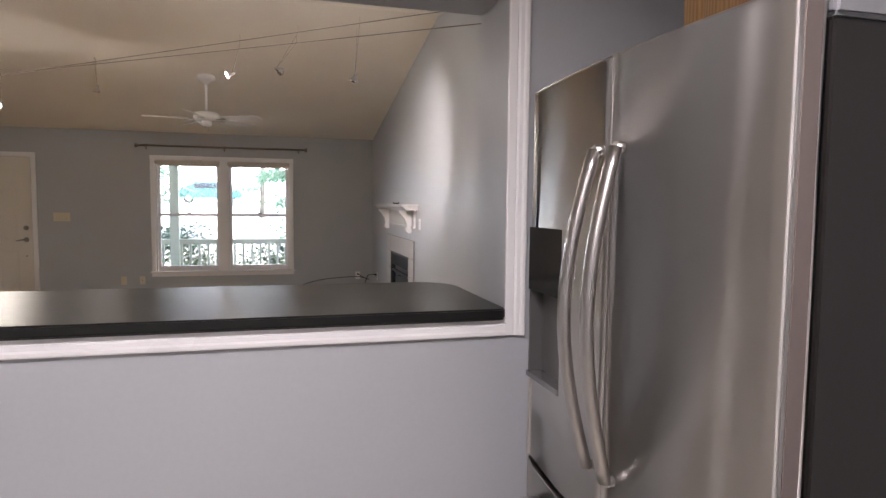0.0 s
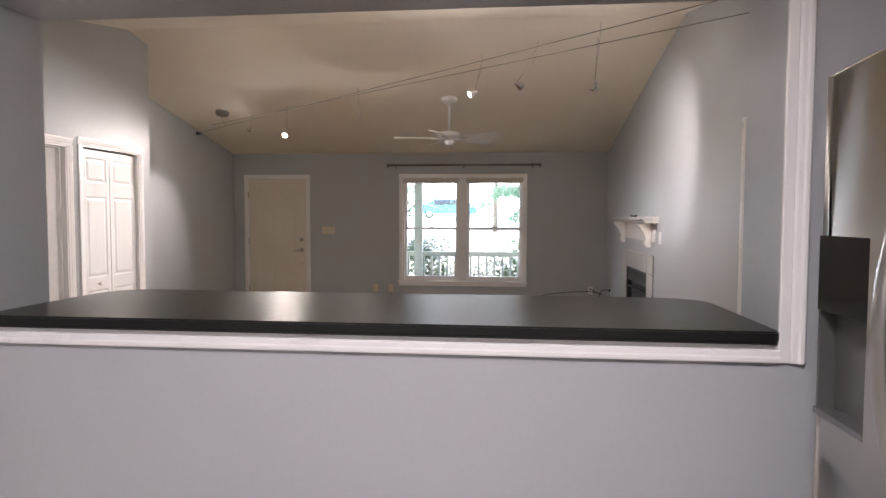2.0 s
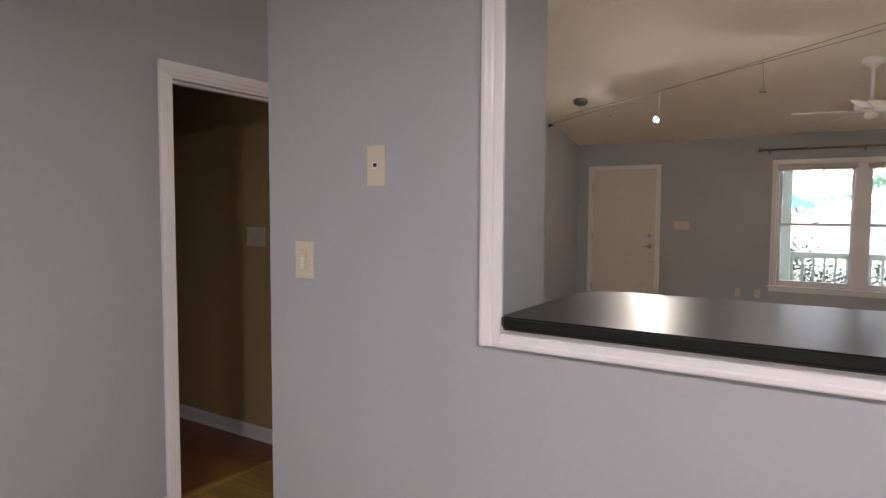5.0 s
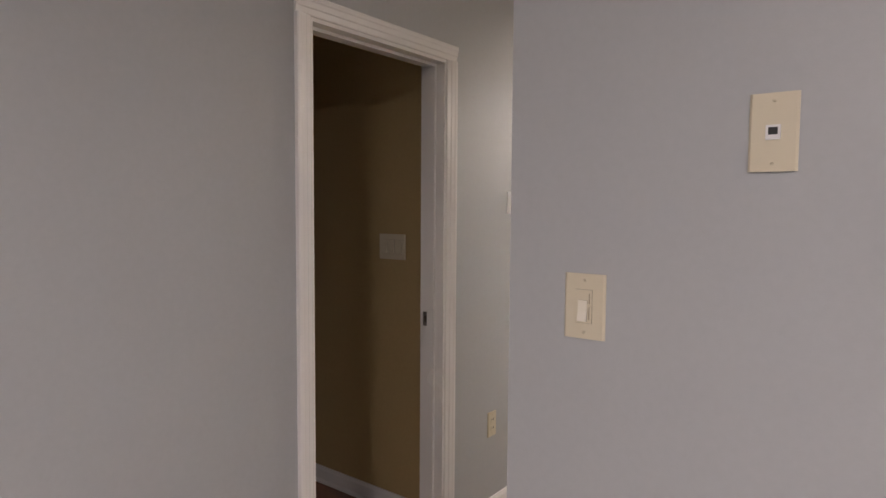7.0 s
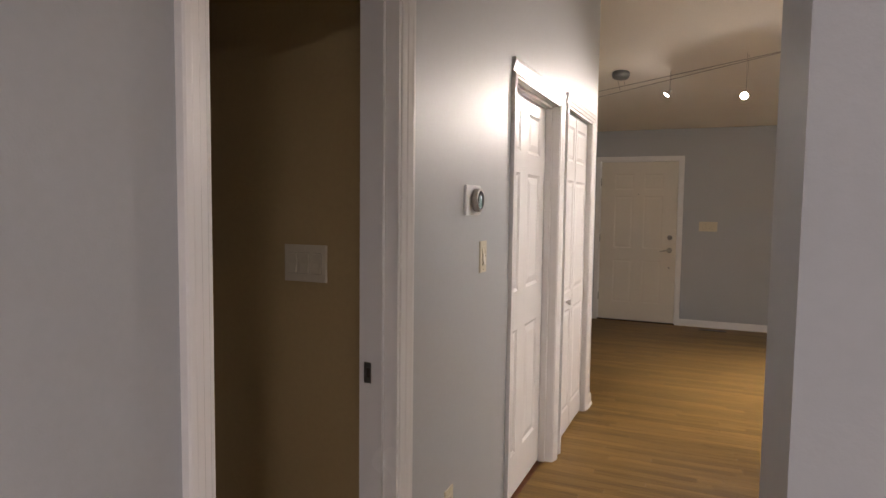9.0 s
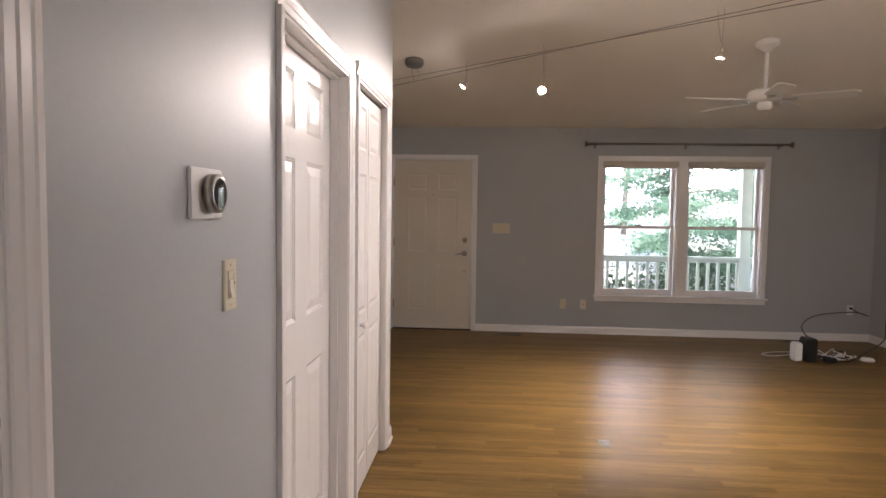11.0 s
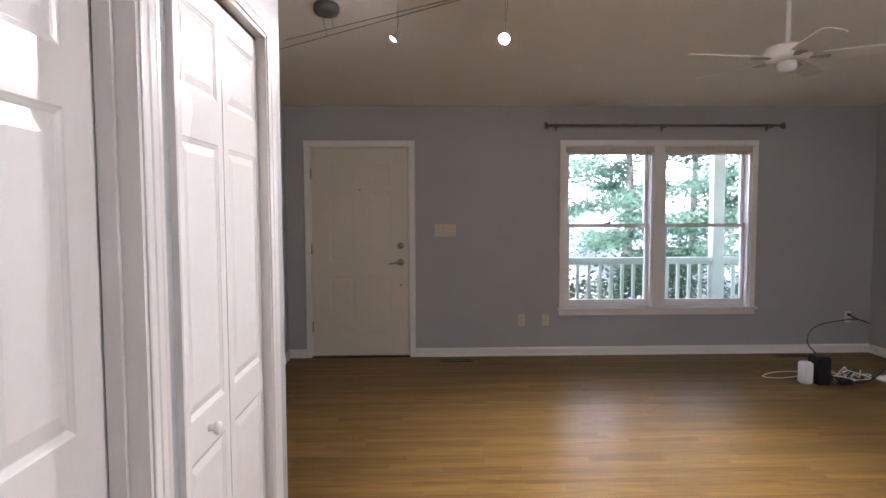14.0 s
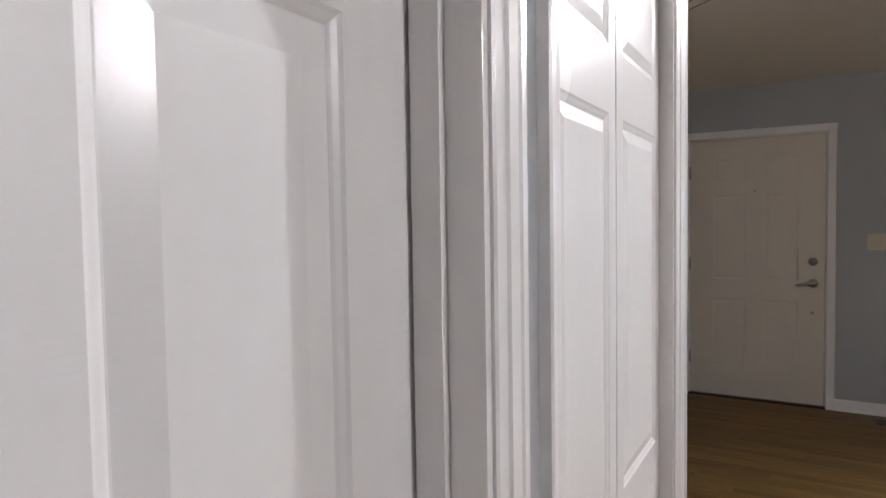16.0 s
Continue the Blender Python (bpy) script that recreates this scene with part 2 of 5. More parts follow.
def tube(bm, points, radius, sides=8):
    """A round bar along a line of points; radius may be a list."""
    pts = [Vector(p) for p in points]
    radii = radius if isinstance(radius, (list, tuple)) else [radius] * len(pts)
    rings = []
    for i, p in enumerate(pts):
        d = (pts[min(i + 1, len(pts) - 1)] - pts[max(i - 1, 0)]).normalized()
        a = d.orthogonal().normalized() if i == 0 else (rings_a - d * rings_a.dot(d)).normalized()
        rings_a = a
        c = d.cross(a)
        rings.append([bm.verts.new(p + (a * math.cos(k * math.tau / sides) + c * math.sin(k * math.tau / sides)) * radii[i]) for k in range(sides)])
    for r0, r1 in zip(rings, rings[1:]):
        for k in range(sides):
            bm.faces.new((r0[k], r0[(k + 1) % sides], r1[(k + 1) % sides], r1[k])).smooth = True
    bm.faces.new(rings[0][::-1])
    bm.faces.new(rings[-1])


def lathe(bm, profile, origin, axis=(0, 0, 1), sides=24):
    """A turned solid: (radius, height) pairs round an axis."""
    o, d = Vector(origin), Vector(axis).normalized()
    a = d.orthogonal().normalized()
    c = d.cross(a)
    rings = []
    for r, h in profile:
        r = max(r, 0.0004)
        rings.append([bm.verts.new(o + d * h + (a * math.cos(k * math.tau / sides) + c * math.sin(k * math.tau / sides)) * r) for k in range(sides)])
    for r0, r1 in zip(rings, rings[1:]):
        for k in range(sides):
            bm.faces.new((r0[k], r0[(k + 1) % sides], r1[(k + 1) % sides], r1[k])).smooth = True
    bm.faces.new(rings[0][::-1])
    bm.faces.new(rings[-1])


def soften(bm, width=0.003, segments=2):
    bmesh.ops.remove_doubles(bm, verts=bm.verts, dist=1e-6)
    sharp = [e for e in bm.edges if len(e.link_faces) == 2 and e.calc_face_angle(0) > 0.6]
    bmesh.ops.bevel(bm, geom=sharp, offset=width, segments=segments, affect='EDGES', clamp_overlap=True)


def finish(name, bm, mat):
    bmesh.ops.recalc_face_normals(bm, faces=bm.faces)
    me = bpy.data.meshes.new(name)
    bm.to_mesh(me)
    bm.free()
    me.materials.append(mat)
    return new(name, me)


def part(name, bm, mat, parent, label=""):
    ob = finish(name, bm, mat)
    ob.parent = parent
    if label:
        ob["label"] = label
    return ob


def thing(name, bm, mat, label, category, group="", kind=""):
    return tagged(finish(name, bm, mat), label, category, group, kind)


def empty(name, at, label, category, group="", kind=""):
    ob = new(name)
    ob.matrix_world = Matrix.Translation(at)
    bpy.context.view_layer.update()
    return tagged(ob, label, category, group, kind)


def boxes(*rows):
    bm = bmesh.new()
    for r in rows:
        box(bm, *r)
    return bm


def held(name, bm, mat, parent, label=""):
    """A part given in world places under an Empty that stands elsewhere."""
    ob = part(name, bm, mat, parent, label)
    ob.matrix_parent_inverse = parent.matrix_world.inverted()
    return ob


# ---- the plan ----
XW, XC, XE = 0.545, -0.245, 5.575        # hall wall, wall beyond the closet, east wall
YN, YS, YP = 8.0, 0.365, 0.650          # window wall, kitchen face and room face of the partition
YJ = 4.36                               # the closet's outer corner
ZE, SLOPE, YR = 2.45, 0.19, 4.05       # eaves, pitch and ridge of the vaulted ceiling
OL, OR, OB, OT = 2.372, 4.855, 1.107, 2.176   # the pass-through
WE = 1.41                               # west end of the partition
KC = 2.44                               # kitchen ceiling
ZR = ZE + SLOPE * (YN - YR)


def vault(y):
    return ZE + SLOPE * (YN - y) if y > YR else ZR - SLOPE * (YR - y)


def wall(name, label, *rows, mat=WALL):
    return thing(name, boxes(*rows), mat, label, "wall", kind="structure")


# window wall with the front door's and the window's openings
DX0, DX1, DZ = -0.012, 0.945, 2.062
GX0, GX1, GZ0, GZ1 = 2.475, 4.325, 0.475, 2.065
wall("wall_north", "light blue-grey painted wall with window and front door",
     (-0.45, YN, -0.1, DX0, YN + 0.15, 2.75), (DX0, YN, DZ, DX1, YN + 0.15, 2.75), (DX1, YN, -0.1, GX0, YN + 0.15, 2.75),
     (GX0, YN, GZ1, GX1, YN + 0.15, 2.75), (GX0, YN, -0.1, GX1, YN + 0.15, GZ0), (GX1, YN, -0.1, XE + 0.15, YN + 0.15, 2.75))
# east wall with the fireplace's recess and a door
FY0, FY1, FZ = 5.27, 6.385, 0.87
EY0, EY1 = 1.80, 2.585
wall("wall_east", "light blue-grey painted wall with the fireplace",
     (XE, FY1, -0.1, XE + 0.15, YN, 3.5), (XE, FY0, FZ, XE + 0.15, FY1, 3.5), (XE, EY1, -0.1, XE + 0.15, FY0, 3.5),
     (XE, EY0, 2.04, XE + 0.15, EY1, 3.5), (XE, YP, -0.1, XE + 0.15, EY0, 3.5))
# hall wall with three openings, the closet's outer corner, the wall beyond
D1A, D1B, D2A, D2B, BFA, BFB, DT, BT = 0.545, 1.27, 2.33, 3.185, 3.365, 4.165, 2.035, 2.062
D1T = 2.065
wall("wall_west", "light blue-grey painted hall wall with three door openings",
     (XW - 0.12, -3.2, -0.1, XW, D1A, 3.5), (XW - 0.12, D1A, D1T, XW, D1B, 3.5), (XW - 0.12, D1B, -0.1, XW, D2A, 3.5),
     (XW - 0.12, D2A, DT, XW, D2B, 3.5), (XW - 0.12, D2B, -0.1, XW, BFA, 3.5), (XW - 0.12, BFA, BT, XW, BFB, 3.5),
     (XW - 0.12, BFB, -0.1, XW, YJ, 3.5))
wall("wall_jog", "light blue-grey painted closet side wall", (XC - 0.15, YJ - 0.12, -0.1, XW - 0.122, YJ, 3.5))
wall("wall_entry", "light blue-grey painted wall beside the front door", (XC - 0.15, YJ + 0.002, -0.1, XC, YN, 3.2))
# partition between kitchen and living room with the pass-through
wall("wall_partition", "light blue-grey painted half wall with pass-through",
     (WE, YS, -0.1, OL, YP, 3.2), (OR, YS, -0.1, XE + 0.15, YP, 3.2), (OL, YS, -0.1, OR, YP, OB), (OL, YS, OT, OR, YP, 3.2))
wall("wall_kitchen_east", "plain kitchen wall behind the refrigerator", (5.62, -3.2, -0.1, 5.77, YS, KC + 0.1))
wall("wall_kitchen_south", "plain kitchen wall", (XW - 0.12, -3.35, -0.1, 5.77, -3.2, KC + 0.1))
# closet and back room shells
wall("wall_closet", "plain closet walls", (XC - 0.15, 2.05, -0.1, XC - 0.05, YJ - 0.12, 2.6), (XC - 0.05, 3.22, -0.1, XW - 0.12, 3.3, 2.6), (XC - 0.05, 2.05, -0.1, XW - 0.12, 2.1, 2.6))
wall("wall_back_room", "dark olive painted room wall", (-2.6, 1.38, -0.1, XW - 0.12, 1.48, 2.6), (-2.7, -1.6, -0.1, -2.6, 1.48, 2.6), (-2.6, -1.7, -0.1, XW - 0.12, -1.6, 2.6), (XW - 0.135, -1.6, -0.1, XW - 0.122, D1A - 0.02, 2.6), mat=OLIVE)


def ceiling():
    bm = bmesh.new()
    z0 = vault(0.4)
    prof = [(0.4, z0), (YR, ZR), (YN + 0.15, vault(YN + 0.15)), (YN + 0.15, ZR + 0.3), (0.4, ZR + 0.3)]
    prism(bm, prof, (-0.45, 0, 0), (0, 1, 0), (0, 0, 1), (XE + 0.6, 0, 0))
    thing("ceiling", bm, CEIL, "beige-white vaulted ceiling sloping up to a ridge", "ceiling", kind="structure")
    thing("ceiling_kitchen", boxes((XW - 0.12, -3.35, KC, 5.77, 0.398, KC + 0.1)), CEIL, "flat white kitchen ceiling", "ceiling", kind="structure")
    thing("ceiling_back_room", boxes((-2.7, -1.7, 2.44, XW - 0.12, 1.48, 2.54)), CEIL, "plain ceiling of the back room", "ceiling", kind="structure")


ceiling()
thing("floor", boxes((-0.45, -3.35, -0.1, 5.77, YN + 0.15, -0.014)), REDWOOD, "subfloor under the oak strips", "floor", kind="structure")
thing("floor_kitchen", boxes((WE + 0.02, -3.2, -0.012, 5.62, YS - 0.03, 0.002)), material("vinyl_floor", (0.46, 0.42, 0.37), 0.4, grain=0.12, scale=14, stain=0.12), "plain beige kitchen floor", "floor", kind="structure")
thing("floor_back_room", boxes((-2.7, -1.7, -0.1, XW - 0.1, 1.48, -0.002)), REDWOOD, "dark red-brown wooden floor", "floor", kind="structure")

bm = bmesh.new()
prism(bm, [(0, -0.01), (0, 0.002), (0.015, 0.008), (0.045, 0.008), (0.06, 0.002), (0.06, -0.01)], (XW - 0.115, D1A, 0), (1, 0, 0), (0, 0, 1), (0, D1B - D1A, 0))
thing("threshold_strip", bm, OAK, "light oak threshold strip in the doorway", "threshold", kind="structure")

# profile of the door and window casings: width 62 mm, stepped and rounded
CAS = [(0, 0), (0, 0.005), (0.004, 0.0075), (0.020, 0.010), (0.024, 0.013), (0.040, 0.0155), (0.045, 0.0175), (0.057, 0.0175), (0.0615, 0.015), (0.062, 0)]


def casing(name, label, origin, u, n, width, height, profile=CAS, mat=TRIM, foot=0.0, sill=False):
    """Casing round an opening: origin at its lower corner, u along the wall, n out of it. Legs, head and, with sill, a lower member."""
    o, u, n, k = Vector(origin), Vector(u), Vector(n), Vector((0, 0, 1))
    w = profile[-1][0]
    root = empty(name, origin, label, "door frame" if not sill else "window frame", kind="structure")
    drop = w if sill else foot
    for a, s in ((0, -1), (width, 1)):
        bm = bmesh.new()
        prism(bm, profile, o + u * a - k * drop, u * s, n, k * (height + drop))
        held("casing_leg", bm, mat, root)
    bm = bmesh.new()
    prism(bm, profile, o + k * height - u * w, k, n, u * (width + 2 * w))
    held("casing_head", bm, mat, root)
    if sill:
        bm = bmesh.new()
        prism(bm, profile, o, -k, n * 0.95, u * width)
        held("casing_base", bm, mat, root)
    return root


def jamb(name, label, x0, x1, y0, y1, top, stop_x=None):
    """Lining of an opening in a wall that faces east: two sides, a head and a door stop."""
    root = empty(name, (x1, y0, 0), label, "door frame", kind="structure")
    t = 0.018
    held("jamb_side", boxes((x0, y0, 0, x1, y0 + t, top)), TRIM, root)
    held("jamb_side", boxes((x0, y1 - t, 0, x1, y1, top)), TRIM, root)
    held("jamb_head", boxes((x0, y0 + t, top - t, x1, y1 - t, top)), TRIM, root)
    if stop_x is not None:
        s = 0.012
        held("door_stop", boxes((stop_x, y0 + t, 0, stop_x + 0.034, y0 + t + s, top - t)), TRIM, root)
        held("door_stop", boxes((stop_x, y1 - t - s, 0, stop_x + 0.034, y1 - t, top - t)), TRIM, root)
        held("door_stop", boxes((stop_x, y0 + t + s, top - t - s, stop_x + 0.034, y1 - t - s, top - t)), TRIM, root)
    return root


E_, N_ = (1, 0, 0), (0, 1, 0)
for a, b, top, nm, lab in ((D1A, D1B, D1T, "casing_back_room", "white moulded casing round the dark doorway"), (D2A, D2B, DT, "casing_hall_door", "white moulded casing round a six-panel door"), (BFA, BFB, BT, "casing_closet", "white moulded casing round the bifold closet")):
    casing(nm, lab, (XW, a + 0.005, 0), N_, E_, b - a - 0.01, top - 0.005)
jamb("jamb_back_room", "white jamb of the dark doorway", XW - 0.121, XW + 0.001, D1A - 0.001, D1B + 0.001, D1T, XW - 0.075)
jamb("jamb_hall_door", "white jamb of the hall door", XW - 0.121, XW + 0.001, D2A - 0.001, D2B + 0.001, DT, XW - 0.075)
jamb("jamb_closet", "white jamb of the closet", XW - 0.121, XW + 0.001, BFA - 0.001, BFB + 0.001, BT)
CASP = [(0, 0), (0, 0.009), (0.003, 0.011), (0.028, 0.0115), (0.030, 0.0095), (0.032, 0.0145), (0.036, 0.0175), (0.048, 0.0185), (0.051, 0.0215), (0.054, 0.024), (0.063, 0.024), (0.0675, 0.021), (0.068, 0)]
casing("casing_pass_through", "white moulded casing round the pass-through", (OL, YS, OB + 0.012), (1, 0, 0), (0, -1, 0), OR - OL, OT - OB - 0.012, profile=CASP, sill=True)
casing("casing_front_door", "white flat casing round the front door", (DX0 - 0.0, YN, 0), (1, 0, 0), (0, -1, 0), DX1 - DX0, DZ, profile=[(0, 0), (0, 0.014), (0.004, 0.017), (0.052, 0.017), (0.057, 0.012), (0.057, 0)])
casing("casing_window", "white flat casing round the double window", (GX0, YN, GZ0), (1, 0, 0), (0, -1, 0), GX1 - GX0, GZ1 - GZ0, profile=[(0, 0), (0, 0.014), (0.004, 0.018), (0.052, 0.018), (0.058, 0.013), (0.058, 0)])
casing("casing_east_door", "white casing round the side door", (XE, EY0, 0), N_, (-1, 0, 0), EY1 - EY0, 2.04)

# baseboards: a moulded board 85 mm high with a shoe
BB = [(0, 0), (0, 0.022), (0.012, 0.02), (0.018, 0.013), (0.068, 0.012), (0.078, 0.008), (0.085, 0.006), (0.085, 0)]


def baseboard(origin, n, along, label="white moulded baseboard"):
    bm = bmesh.new()
    prism(bm, BB, origin, (0, 0, 1), n, along)
    thing("baseboard", bm, TRIM, label, "baseboard", kind="structure")


baseboard((XC, YN, 0), (0, -1, 0), (DX0 - 0.057 - XC, 0, 0))
baseboard((DX1 + 0.057, YN, 0), (0, -1, 0), (XE - DX1 - 0.057, 0, 0))
baseboard((XE, YN - 0.023, 0), (-1, 0, 0), (0, -(YN - 0.023 - 6.645), 0))
baseboard((XE, 5.0, 0), (-1, 0, 0), (0, -(5.0 - EY1 - 0.065), 0))
baseboard((XC, YN - 0.023, 0), (1, 0, 0), (0, -(YN - YJ - 0.046), 0))
baseboard((XC, YJ, 0), (0, 1, 0), (XW - XC, 0, 0))
baseboard((XW, YJ, 0), (1, 0, 0), (0, -(YJ - BFB - 0.06), 0))
baseboard((XW, D2A - 0.06, 0), (1, 0, 0), (0, -(D2A - D1B - 0.12), 0))
baseboard((XW, D1A - 0.06, 0), (1, 0, 0), (0, -3.5, 0))
baseboard((WE, YS, 0), (0, -1, 0), (XE - WE, 0, 0))
baseboard((XE - 0.03, YP, 0), (0, 1, 0), (-(XE - 0.03 - WE), 0, 0))
baseboard((WE, YS - 0.022, 0), (-1, 0, 0), (0, YP - YS + 0.044, 0))
baseboard((XW - 0.13, 1.38, 0), (0, -1, 0), (-2.4, 0, 0))


# ---- living room: window, doors ----
def panel_leaf(bm, y0, y1, z0, z1, x_front, thick, panels, bevel=0.03, depth=0.010):
    """A moulded door leaf facing east: stiles, rails and raised panels in sunk fields."""
    x_back = x_front - thick
    ys = sorted({y0, y1, *[p[0] for p in panels], *[p[1] for p in panels]})
    zs = sorted({z0, z1, *[p[2] for p in panels], *[p[3] for p in panels]})
    for i in range(len(ys) - 1):
        for j in range(len(zs) - 1):
            a, b, c, d = ys[i], ys[i + 1], zs[j], zs[j + 1]
            if any(p[0] <= a and b <= p[1] and p[2] <= c and d <= p[3] for p in panels):
                continue
            vs = [bm.verts.new((x_front, *q)) for q in ((a, c), (b, c), (b, d), (a, d))]
            bm.faces.new(vs)
    for a, b, c, d in panels:
        rings = []
        for inset, dx in ((0, 0), (0.004, -depth * 0.35), (0.010, -depth * 0.7), (0.014, -depth), (0.016, -depth), (0.016 + bevel, -0.001), (0.018 + bevel, -0.001)):
            rings.append([bm.verts.new((x_front + dx, *q)) for q in ((a + inset, c + inset), (b - inset, c + inset), (b - inset, d - inset), (a + inset, d - inset))])
        for r0, r1 in zip(rings, rings[1:]):
            for k in range(4):
                bm.faces.new((r0[k], r0[(k + 1) % 4], r1[(k + 1) % 4], r1[k]))
        bm.faces.new(rings[-1])
    vb = [bm.verts.new((x, y, z)) for x in (x_front, x_back) for y, z in ((y0, z0), (y1, z0), (y1, z1), (y0, z1))]
    bm.faces.new(vb[4:])
    for k in range(4):
        bm.faces.new((vb[k], vb[(k + 1) % 4], vb[4 + (k + 1) % 4], vb[4 + k]))
    bmesh.ops.remove_doubles(bm, verts=bm.verts, dist=1e-5)


def six_panels(y0, y1, bottom):
    """Fields of a six-panel door: two columns, small at the top."""
    w = y1 - y0
    m, c = 0.108 * w / 0.815, 0.138 * w / 0.815
    half = (w - 2 * m - c) / 2
    cols = ((y0 + m, y0 + m + half), (y1 - m - half, y1 - m))
    rows = ((bottom + 0.21, bottom + 0.842), (bottom + 1.036, bottom + 1.618), (bottom + 1.722, bottom + 1.922))
    return [(a, b, c0, d0) for a, b in cols for c0, d0 in rows]


def hall_door():
    y0, y1, x = D2A + 0.02, D2B - 0.02, XW - 0.078
    root = empty("door_hall", (x, y0, 0.0), "white six-panel interior door, closed", "door", kind="structure")
    bm = bmesh.new()
    panel_leaf(bm, y0, y1, 0.012, 2.008, x, 0.035, six_panels(y0, y1, 0.012), bevel=0.034, depth=0.008)
    leaf = held("leaf", bm, DOORW, root)
    bm = bmesh.new()
    lathe(bm, [(0.030, 0), (0.030, 0.005), (0.011, 0.007), (0.010, 0.024), (0.018, 0.030), (0.0245, 0.040), (0.0235, 0.049), (0.012, 0.055), (0.0, 0.056)], (x, y0 + 0.060, 0.898), (1, 0, 0))
    held("knob", bm, NICKEL, leaf, "round satin nickel knob")


hall_door()


def bifold():
    x, gap = XW - 0.030, 0.003
    y0, y1 = BFA + 0.02, BFB - 0.018
    mid = (y0 + y1) / 2
    root = empty("bifold_door", (x, y0, 0.0), "white panelled bifold closet doors, closed", "door", kind="structure")
    for i, (a, b, m0, m1) in enumerate(((y0 + 0.004, mid - gap, 0.062, 0.042), (mid + gap, y1 - 0.004, 0.046, 0.036))):
        fields = [(a + m0, b - m1, 0.16, 0.818), (a + m0, b - m1, 0.925, 1.632), (a + m0, b - m1, 1.750, 1.965)]
        bm = bmesh.new()
        panel_leaf(bm, a, b, 0.015, 2.030, x, 0.03, fields, bevel=0.022, depth=0.006)
        leaf = held("leaf", bm, DOORW, root)
        if i == 0:
            bm = bmesh.new()
            lathe(bm, [(0.009, 0), (0.008, 0.012), (0.016, 0.018), (0.0185, 0.026), (0.014, 0.034), (0.0, 0.036)], (x, (a + b) / 2 + 0.01, 0.87), (1, 0, 0))
            held("knob", bm, TRIM, leaf, "small white wooden knob")
    held("track", boxes((x - 0.03, y0, 2.032, x - 0.002, y1, 2.043)), BLACKP, root, "dark metal head track")


bifold()


def front_door():
    root = empty("door_front", (0.0, YN, 0.0), "cream painted steel front door with nickel lever, closed", "door", kind="structure")
    x0, x1, z0, z1, yf = 0.0, 0.933, 0.018, 2.05, YN + 0.004
    bm = bmesh.new()
    cols = ((0.17, 0.405), (0.53, 0.765))
    fields = [(a, b, c, d) for a, b in cols for c, d in ((0.245, 0.80), (0.95, 1.62), (1.70, 1.90))]
    panel_leaf(bm, x0, x1, z0, z1, 0.0, 0.045, fields, bevel=0.022, depth=0.003)
    bmesh.ops.transform(bm, matrix=Matrix(((0, 1, 0, 0), (-1, 0, 0, yf), (0, 0, 1, 0), (0, 0, 0, 1))), verts=bm.verts)
    leaf = held("leaf", bm, CREAM, root)
    for z in (0.31, 1.07, 1.80):
        bm = bmesh.new()
        tube(bm, [(x0 - 0.004, yf - 0.006, z - 0.05), (x0 - 0.004, yf - 0.006, z + 0.05)], 0.007)
        held("hinge", bm, NICKEL, root)
    bm = bmesh.new()
    lathe(bm, [(0.031, 0), (0.031, 0.008), (0.026, 0.013), (0.02, 0.014), (0.02, 0.02), (0, 0.021)], (0.858, yf, 1.10), (0, -1, 0))
    held("deadbolt", bm, NICKEL, leaf, "round nickel deadbolt")
    bm = bmesh.new()
    lathe(bm, [(0.033, 0), (0.033, 0.008), (0.02, 0.014), (0.011, 0.016), (0.011, 0.045), (0, 0.046)], (0.858, yf, 0.938), (0, -1, 0))
    tube(bm, [(0.858, yf - 0.04, 0.938), (0.82, yf - 0.045, 0.938), (0.78, yf - 0.045, 0.930), (0.745, yf - 0.042, 0.924)], [0.011, 0.010, 0.008, 0.006])
    held("lever_handle", bm, NICKEL, leaf, "nickel lever handle")
    bm = bmesh.new()
    lathe(bm, [(0.011, 0), (0.011, 0.004), (0, 0.005)], (0.857, yf, 0.715), (0, -1, 0))
    held("lock_cylinder", bm, NICKEL, leaf)
    bm = bmesh.new()
    lathe(bm, [(0.007, 0), (0.007, 0.004), (0, 0.004)], (0.466, yf, 1.642), (0, -1, 0), 12)
    held("peephole", bm, BRONZE, leaf)
    j = empty("jamb_front_door", (DX0, YN, 0), "white jamb and threshold of the front door", "door frame", kind="structure")
    held("jamb_side", boxes((DX0 - 0.002, YN + 0.002, 0, x0 - 0.002, YN + 0.15, DZ)), TRIM, j)
    held("jamb_side", boxes((x1 + 0.003, YN + 0.002, 0, DX1 + 0.002, YN + 0.15, DZ)), TRIM, j)
    held("jamb_head", boxes((DX0, YN + 0.002, 2.053, DX1, YN + 0.15, DZ + 0.002)), TRIM, j)
    held("door_stop", boxes((DX0, YN + 0.0505, 0.014, x0 + 0.02, YN + 0.075, DZ), (x1 - 0.02, YN + 0.0505, 0.014, DX1, YN + 0.075, DZ), (x0 + 0.02, YN + 0.0505, z1 - 0.02, x1 - 0.02, YN + 0.075, DZ)), TRIM, j)
    held("threshold", boxes((DX0, YN - 0.02, -0.012, DX1, YN + 0.16, 0.014)), BRASSV, j, "dark bronze threshold")


front_door()


